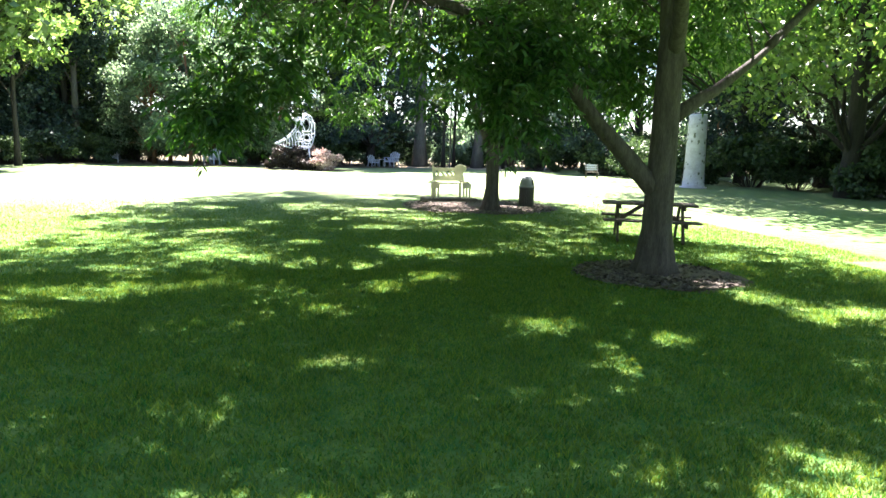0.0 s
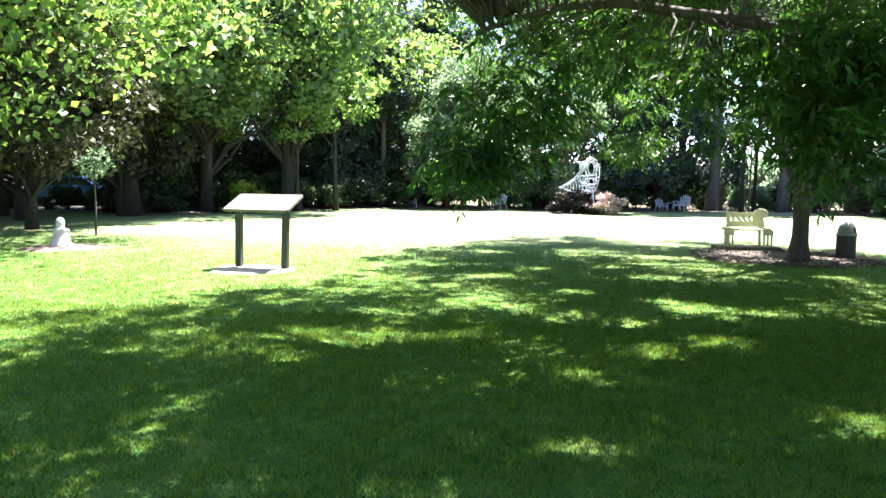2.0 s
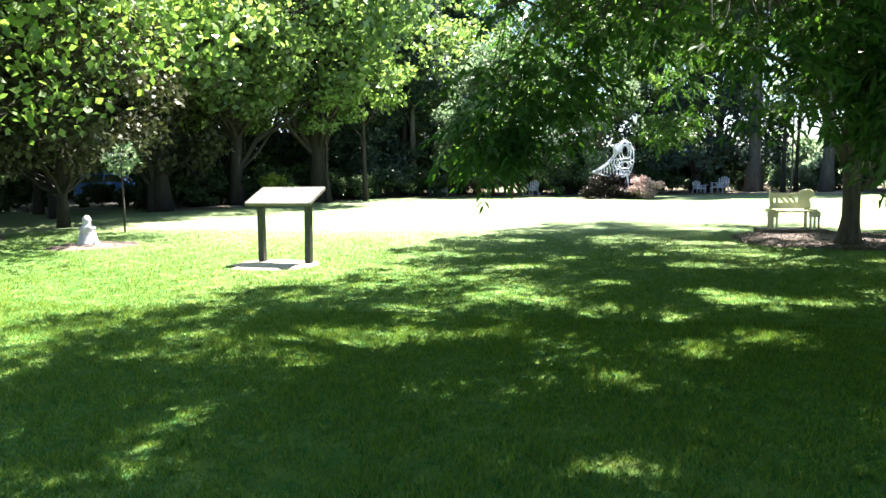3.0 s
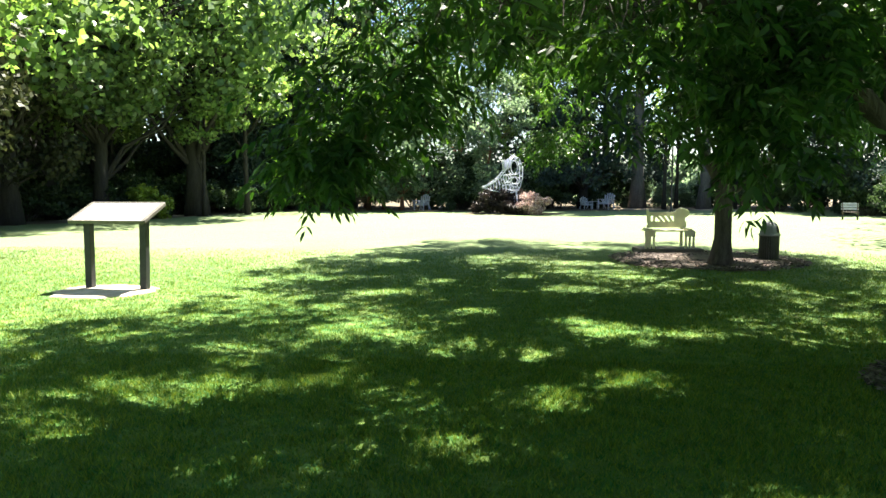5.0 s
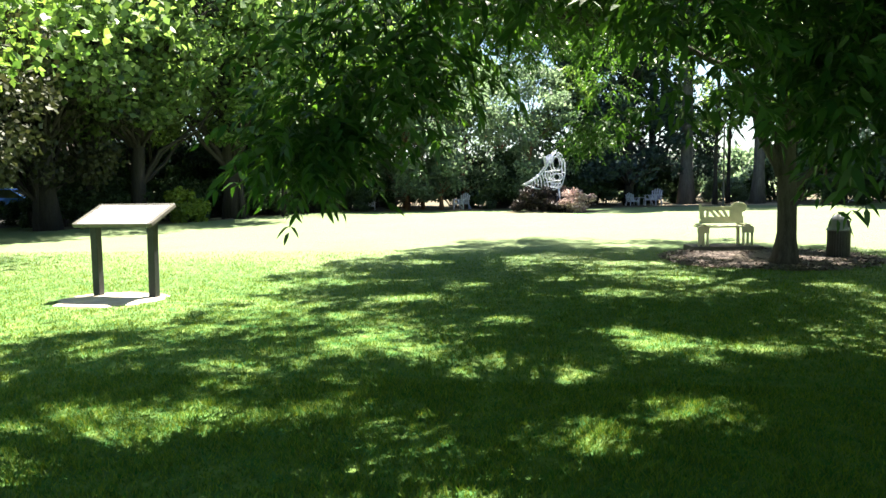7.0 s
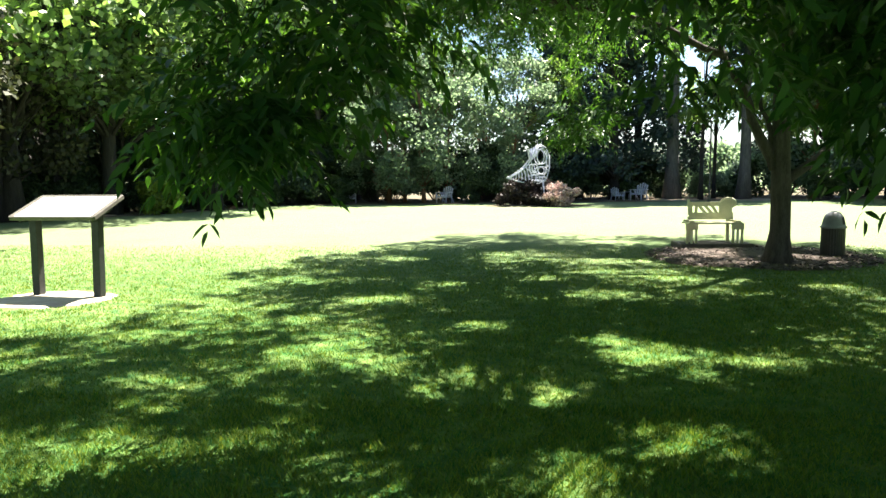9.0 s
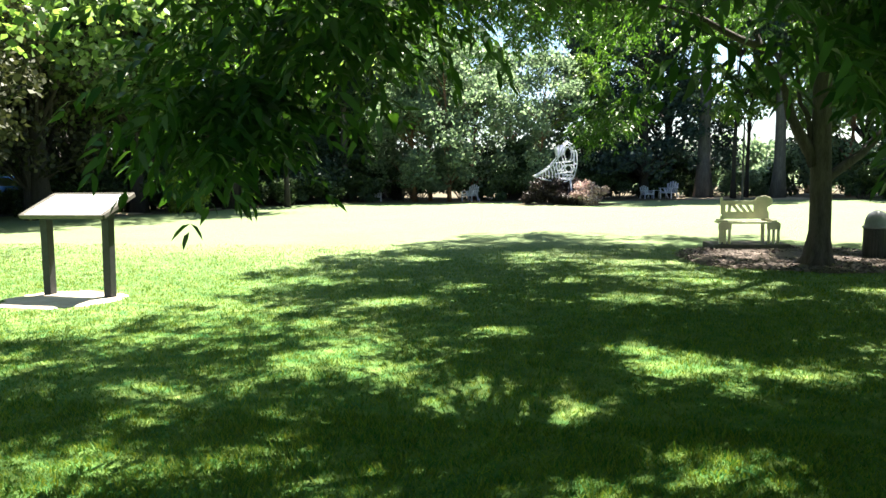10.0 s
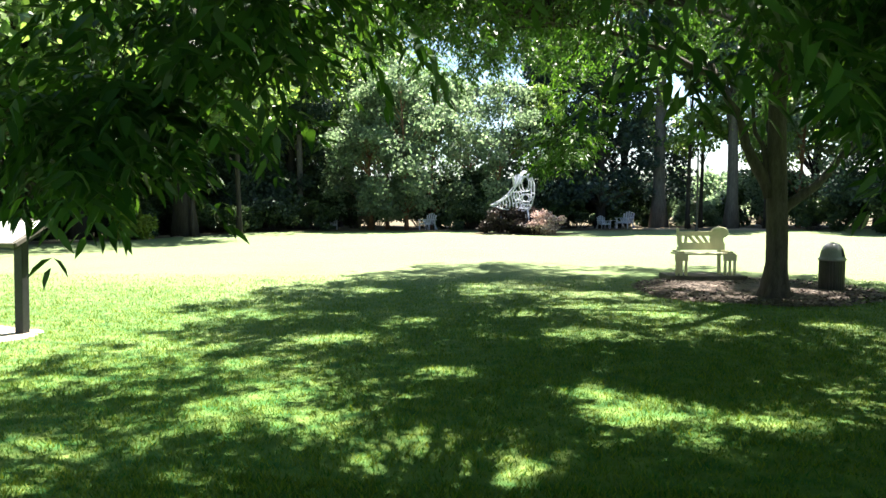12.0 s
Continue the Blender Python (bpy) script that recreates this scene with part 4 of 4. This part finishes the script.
def cream_bench(m):
    """A painted bench: cut-out back with slanted strips, a rounded shape at one end, and slotted end panels as legs."""
    ob = empty("painted_bench", m, "cream-painted wooden bench with cut-out back on slab", "bench")
    L = 1.06
    part("top_rail", box(bmesh.new(), (L * 0.82, 0.035, 0.085), (0.05, 0.20, 0.755), (-8, 0, 0), 0.012), CREAM, ob)
    part("bottom_rail", box(bmesh.new(), (L * 0.82, 0.035, 0.14), (0.05, 0.165, 0.515), (-8, 0, 0), 0.012), CREAM, ob)
    for i, (x, lean) in enumerate(((-0.36, 0), (-0.24, 8), (-0.12, -38), (0.0, -38), (0.12, -30))):
        part("back_strip", box(bmesh.new(), (0.055 if i else 0.09, 0.03, 0.22), (x, 0.182, 0.645), (-8, lean, 0), 0.008), CREAM, ob)
    part("back_panel", box(bmesh.new(), (0.26, 0.035, 0.30), (0.335, 0.182, 0.635), (-8, 0, 0), 0.02), CREAM, ob)
    bm = bmesh.new()
    lathe(bm, [(0.02, -0.02), (0.10, -0.018), (0.115, 0.0), (0.10, 0.018), (0.02, 0.02)], 24)
    bm.transform(pose(0.40, 0.215, 0.775, 82, 0, 0) @ Matrix.Diagonal((1.5, 1, 1, 1)))
    part("round_crest", bm, CREAM, ob, "rounded crest at one end of the back")
    part("left_knob", box(bmesh.new(), (0.05, 0.04, 0.16), (-0.385, 0.205, 0.78), (-8, 0, 0), 0.015), CREAM, ob)
    for i in range(4):
        part("seat_slat", box(bmesh.new(), (L, 0.095, 0.03), (0, -0.24 + i * 0.115, 0.395), (0, 0, 0), 0.006), CREAM, ob)
    for x in (-L / 2 + 0.09, L / 2 - 0.09):
        for dx in (-0.085, 0, 0.085):
            part("leg_bar", box(bmesh.new(), (0.042, 0.045, 0.36), (x + dx, -0.26, 0.18), (0, 0, 0), 0.006), CREAM, ob)
        part("leg_rail", box(bmesh.new(), (0.235, 0.05, 0.12), (x, -0.26, 0.33), (0, 0, 0), 0.008), CREAM, ob)
        part("rear_leg", box(bmesh.new(), (0.06, 0.05, 0.52), (x * 0.86, 0.155, 0.25), (-4, 0, 0), 0.008), CREAM, ob)
        part("arm", box(bmesh.new(), (0.10, 0.48, 0.035), (x, -0.05, 0.43), (0, 0, 0), 0.01), CREAM, ob)
    return ob


cream_bench(pose(4.58, 17.6, 0.11, 0, 0, 3))


# ---- litter bin ----
def litter_bin(m):
    ob = empty("litter_bin", m, "black ribbed litter bin with grey domed lid", "bin")
    part("body", lathe(bmesh.new(), [(0.175, 0.0), (0.185, 0.012), (0.192, 0.3), (0.196, 0.545), (0.17, 0.55)], 36), BLACK, ob, smooth=True)
    for k in range(28):
        a = 2 * math.pi * k / 28
        part("slat", box(bmesh.new(), (0.022, 0.034, 0.535), (0.194 * math.cos(a), 0.194 * math.sin(a), 0.28), (0, 0, math.degrees(a)), 0.005), BLACK, ob)
    part("base_ring", lathe(bmesh.new(), [(0.17, 0.0), (0.2, 0.0), (0.205, 0.03), (0.2, 0.05), (0.17, 0.05)], 36), BLACK, ob, smooth=True)
    lid = part("lid", lathe(bmesh.new(), [(0.2, 0.545), (0.222, 0.55), (0.224, 0.575), (0.202, 0.59), (0.19, 0.63), (0.178, 0.70), (0.15, 0.78), (0.1, 0.835), (0.045, 0.858), (0.01, 0.86)], 40), DOME, ob, "grey domed lid with dark flap", True)
    bm = bmesh.new()
    n = 10
    for i in range(n + 1):
        for j in range(2):
            z = 0.62 + 0.13 * j
            r = (0.196 if j == 0 else 0.167)
            a = radians(-62 + 55 * i / n)
            bm.verts.new((r * math.cos(a), r * math.sin(a), z))
    bm.verts.ensure_lookup_table()
    for i in range(n):
        bm.faces.new([bm.verts[q] for q in (2 * i, 2 * i + 2, 2 * i + 3, 2 * i + 1)])
    bmesh.ops.solidify(bm, geom=bm.faces[:], thickness=0.012)
    part("flap", bm, BLACK, lid, "dark swing flap")
    return ob


litter_bin(pose(6.22, 15.95, 0.0, 0, 0, 0) @ Matrix.Scale(0.94, 4))


# ---- picnic table ----
def picnic_table(m):
    ob = empty("picnic_table", m, "dark weathered wooden picnic table with attached seats", "table")
    for i in range(5):
        part("top_plank", box(bmesh.new(), (1.83, 0.138, 0.04), (0.012 * ((i * 7) % 3 - 1), -0.29 + i * 0.145, 0.735), (0, 0, 0), 0.006), WOOD, ob)
    for s in (-1, 1):
        for i in range(2):
            part("seat_plank", box(bmesh.new(), (1.83, 0.135, 0.04), (0.01 * i, s * (0.58 + i * 0.145), 0.435), (0, 0, 0), 0.006), WOOD, ob)
    for x in (-0.62, 0.62):
        for s in (-1, 1):
            part("leg", box(bmesh.new(), (0.045, 0.13, 0.86), (x, s * 0.42, 0.355), (s * 33, 0, 0), 0.006), WOOD, ob)
        part("seat_bearer", box(bmesh.new(), (0.04, 1.48, 0.09), (x + 0.041, 0, 0.37), (0, 0, 0), 0.006), WOOD, ob)
        part("top_bearer", box(bmesh.new(), (0.04, 0.66, 0.08), (x + 0.041, 0, 0.674), (0, 0, 0), 0.006), WOOD, ob)
        part("brace", box(bmesh.new(), (0.62, 0.04, 0.08), (x * 0.6, 0.03, 0.53), (0, 34 if x > 0 else -34, 0), 0.006), WOOD, ob)
    return ob


picnic_table(pose(6.30, 10.0, 0, 0, 0, -24) @ Matrix.Scale(0.85, 4))


# ---- pale pillar ----
def pillar(m):
    ob = empty("stone_pillar", m, "tall pale speckled stone pillar on the lawn", "pillar")
    bm = bmesh.new()
    lathe(bm, [(0.58, -0.05), (0.58, 0.06), (0.47, 0.1), (0.44, 0.8), (0.42, 2.0), (0.40, 3.2), (0.38, 4.1), (0.30, 4.2), (0.05, 4.25)], 28)
    part("shaft", bm, STONE, ob, smooth=True)
    r = random.Random(5)
    for i in range(70):
        a, z = r.uniform(0, 2 * math.pi), r.uniform(0.2, 3.9)
        q = 0.455 - 0.018 * z
        s = r.uniform(0.03, 0.075)
        bm = bmesh.new()
        lathe(bm, [(0.01, -0.008), (s, 0.0), (s * 0.7, 0.010), (0.01, 0.013)], 7)
        bm.transform(pose(q * math.cos(a), q * math.sin(a), z, 0, 0, math.degrees(a)) @ pose(0, 0, 0, 0, 90, 0) @ Matrix.Diagonal((1.5, 0.8, 1, 1)))
        part("inset_stone", bm, DARK_FLECK, ob)
    return ob


pillar(pose(17.1, 25.6, 0) @ Matrix.Diagonal((0.95, 0.95, 0.72, 1)))

# ---- lamp pole and statue ----
bm = bmesh.new()
lathe(bm, [(0.09, -0.03), (0.09, 0.25), (0.05, 0.32), (0.042, 2.0), (0.036, 3.7), (0.05, 3.72), (0.05, 3.80), (0.01, 3.84)], 14)
post = empty("lamp_pole", pose(9.2, 36.4, 0), "slim black metal pole standing on the lawn", "pole")
part("shaft", bm, IRON, post, smooth=True)

bm = bmesh.new()
lathe(bm, [(0.27, -0.03), (0.28, 0.08), (0.24, 0.12), (0.2, 0.3), (0.17, 0.42), (0.19, 0.47), (0.12, 0.52), (0.10, 0.6), (0.115, 0.66), (0.08, 0.74), (0.02, 0.78)], 20)
box(bm, (0.34, 0.12, 0.1), (0.03, 0, 0.46), (0, 14, 0), 0.03)
st = part("garden_statue", bm, STONE, smooth=True)
st.matrix_basis = pose(-10.6, 13.65, 0.02, 0, 0, 30) @ Matrix.Scale(0.85, 4)
tagged(st, "small weathered white stone garden figure on mulch", "statue")

stake = empty("young_tree", pose(-12.3, 17.2, 0), "thin young tree on a bare stem", "tree")
part("stem", tube(bmesh.new(), [(0, 0, -0.03), (0.02, 0, 0.7), (0.0, 0.02, 1.5), (0.03, 0, 2.3)], [0.03, 0.025, 0.02, 0.01], 8), BARK, stake, smooth=True)
_c = np.array([(0.0, 0, 1.7), (0.2, 0.1, 1.9), (-0.18, -0.1, 2.0), (0.05, 0.15, 2.25)])
soup("crown", simple_leaves(cluster_points(_c, np.full(4, 0.3), 70), rng.uniform(0.08, 0.15, 280)), 4, PALE, stake)


# ---- parked cars ----
def car(m, paint, label, suv=False):
    """A parked car: lofted body, glass house, wheels, lamps and bumpers."""
    ob = empty("parked_car", m, label, "car", "parked cars")
    h = 0.16 if suv else 0.0
    bm = bmesh.new()
    prof = [(-2.15, 0.42, 0.68), (-2.1, 0.34, 0.92 + h), (-1.6, 0.28, 1.0 + h), (-0.6, 0.26, 1.0 + h), (0.6, 0.26, 0.97 + h), (1.4, 0.28, 0.9 + h), (2.0, 0.34, 0.78 + h), (2.15, 0.42, 0.62)]
    rings = []
    for x, z0, z1 in prof:
        w = 0.86 - 0.10 * (abs(x) / 2.15) ** 3
        rings.append([bm.verts.new(p) for p in ((x, -w * 0.92, z0), (x, -w, z0 + 0.14), (x, -w, (z0 + z1) / 2 + 0.08), (x, -w * 0.86, z1), (x, 0, z1 + 0.03), (x, w * 0.86, z1), (x, w, (z0 + z1) / 2 + 0.08), (x, w, z0 + 0.14), (x, w * 0.92, z0))])
    for a, b in zip(rings, rings[1:]):
        for i in range(9):
            bm.faces.new((a[i], a[(i + 1) % 9], b[(i + 1) % 9], b[i]))
    bm.faces.new(rings[0])
    bm.faces.new(rings[-1])
    part("body", bm, paint, ob, smooth=False)
    bm = bmesh.new()
    back = -1.95 if suv else -1.55
    low = [bm.verts.new(p) for p in ((back, -0.74, 0.98 + h), (0.95, -0.74, 0.94 + h), (0.95, 0.74, 0.94 + h), (back, 0.74, 0.98 + h))]
    hi = [bm.verts.new(p) for p in ((back + 0.38, -0.58, 1.42 + h), (0.2, -0.58, 1.42 + h), (0.2, 0.58, 1.42 + h), (back + 0.38, 0.58, 1.42 + h))]
    for i in range(4):
        bm.faces.new((low[i], low[(i + 1) % 4], hi[(i + 1) % 4], hi[i]))
    bm.faces.new(low)
    bm.faces.new(hi)
    part("window_band", bm, CAR_GLASS, ob, "dark car windows")
    part("roof", box(bmesh.new(), (0.2 - back - 0.32, 1.2, 0.05), ((0.2 + back + 0.38) / 2, 0, 1.44 + h), (0, 0, 0), 0.02), paint, ob)
    for y in (-0.66, 0.66):
        part("pillar_bar", tube(bmesh.new(), [(0.97, y * 1.12, 0.95 + h), (0.2, y * 0.9, 1.45 + h)], 0.03, 6), paint, ob)
        part("pillar_bar", tube(bmesh.new(), [(-0.45, y * 1.14, 0.97 + h), (-0.45, y * 0.9, 1.45 + h)], 0.03, 6), paint, ob)
        part("pillar_bar", tube(bmesh.new(), [(back, y * 1.12, 0.98 + h), (back + 0.38, y * 0.9, 1.45 + h)], 0.04, 6), paint, ob)
        part("headlight", box(bmesh.new(), (0.06, 0.3, 0.12), (2.1, y * 0.9, 0.66 + h * 0.5), (0, 0, 0), 0.02), CHROME, ob)
        part("tail_light", box(bmesh.new(), (0.06, 0.24, 0.16), (-2.12, y * 0.95, 0.78 + h * 0.5), (0, 0, 0), 0.02), LAMP_RED, ob)
        for x in (-1.32, 1.32):
            wheel = empty("wheel", pose(x, y * 1.14, 0.33), "", "")
            wheel.parent = ob
            bm = bmesh.new()
            lathe(bm, [(0.2, -0.1), (0.31, -0.1), (0.33, -0.06), (0.33, 0.06), (0.31, 0.1), (0.2, 0.1)], 24)
            bm.transform(pose(0, 0, 0, 90, 0, 0))
            part("tyre", bm, TYRE, wheel)
            bm = bmesh.new()
            lathe(bm, [(0.03, -0.105), (0.19, -0.103), (0.205, -0.09), (0.205, 0.09), (0.19, 0.103), (0.03, 0.105)], 20)
            bm.transform(pose(0, 0, 0, 90, 0, 0))
            part("rim", bm, CHROME, wheel)
    return ob


car(pose(-28.6, 28.6, 0.005, 0, 0, 18), CAR_WHITE, "white parked car under the trees")
car(pose(-27.0, 36.6, 0.005, 0, 0, 15), CAR_BLUE, "blue parked car under the trees", True)


# ---- grass ----
def grass(name, x0, x1, y0, y1, count, height, seed, label, fade=lambda y: 1 + 0 * y):
    """Short mown blades, thinned in tufts."""
    r = np.random.default_rng(seed)
    x, y = r.uniform(x0, x1, count), r.uniform(y0, y1, count)
    keep = r.uniform(0, 1, count) < np.clip(fade(y), 0, 1)
    for cx, cy, rad in ((NEAR_TREE.x, NEAR_TREE.y, 1.1), (5.0, 16.0, 1.8), (-5.0, 11.15, 0.8)):
        keep &= (x - cx) ** 2 + (y - cy) ** 2 > (rad * r.uniform(0.75, 1.1, count)) ** 2
    x, y = x[keep], y[keep]
    n = len(x)
    tuft = 0.65 + 0.35 * np.sin(x * 7.3 + 2.1 * np.sin(y * 5.1)) * np.sin(y * 6.7 + 1.7 * np.sin(x * 4.3))
    h = height * tuft * r.uniform(0.6, 1.35, n)
    a = r.uniform(0, 2 * np.pi, n)
    w = r.uniform(0.0035, 0.0065, n) * (height / 0.045)
    lean = r.normal(0, 0.55, (n, 2)) * h[:, None]
    p0 = np.stack([x - w * np.cos(a), y - w * np.sin(a), np.full(n, -0.002)], 1)
    p1 = np.stack([x + w * np.cos(a), y + w * np.sin(a), np.full(n, -0.002)], 1)
    p2 = np.stack([x + lean[:, 0], y + lean[:, 1], h], 1)
    ob = soup(name, np.stack([p0, p1, p2], 1), 3, BLADE)
    return tagged(ob, label, "grass", kind="stuff")


grass("lawn_grass", -3.2, 4.2, 0.2, 7.5, 250000, 0.045, 51, "short mown grass blades in dappled shade")
grass("lawn_grass", -8.5, 9.0, 7.5, 18.0, 330000, 0.045, 52, "short mown grass blades across the lawn", lambda y: 1.05 - (y - 7.5) / 10.5)
grass("lawn_grass", -6.5, -3.2, 2.5, 7.5, 60000, 0.045, 53, "short mown grass blades at shade's edge")
grass("lawn_grass", -15.0, -8.5, 4.0, 18.0, 130000, 0.045, 55, "short mown grass blades on the sunny side", lambda y: 1.0 - (y - 7.5) / 14)
grass("lawn_grass", -8.5, -6.5, 3.0, 7.5, 30000, 0.045, 56, "short mown grass blades on the sunny side")
grass("lawn_grass", 4.2, 8.0, 1.5, 7.5, 70000, 0.045, 54, "short mown grass blades near the tree")


def chips(at, radius, count, seed):
    """Loose bark chips strewn over a mulch bed."""
    r = np.random.default_rng(seed)
    a, q = r.uniform(0, 2 * np.pi, count), np.sqrt(r.uniform(0.05, 1.15, count)) * radius
    p = np.stack([at[0] + q * np.cos(a), at[1] + q * np.sin(a), np.full(count, 0.035) + 0.03 * np.maximum(0, 1 - q / radius)], 1)
    t = r.uniform(0, np.pi, count)
    d = np.stack([np.cos(t), np.sin(t), r.normal(0, 0.25, count)], 1) * r.uniform(0.015, 0.05, count)[:, None]
    w = np.stack([-np.sin(t), np.cos(t), r.normal(0, 0.25, count)], 1) * r.uniform(0.006, 0.016, count)[:, None]
    ob = soup("bark_chips", np.stack([p - d - w, p + d - w, p + d + w, p - d + w], 1), 4, CHIP)
    return tagged(ob, "loose brown bark chips over the mulch", "mulch", kind="stuff")


CHIP = leaf_material("bark_chip", (0.035, 0.028, 0.026), (0.20, 0.165, 0.15), (0.2, 0.2, 0.2), 0.9, 0.02)
chips(NEAR_TREE, 0.92, 3600, 61)
chips((5.0, 16.0), 1.8, 6500, 62)
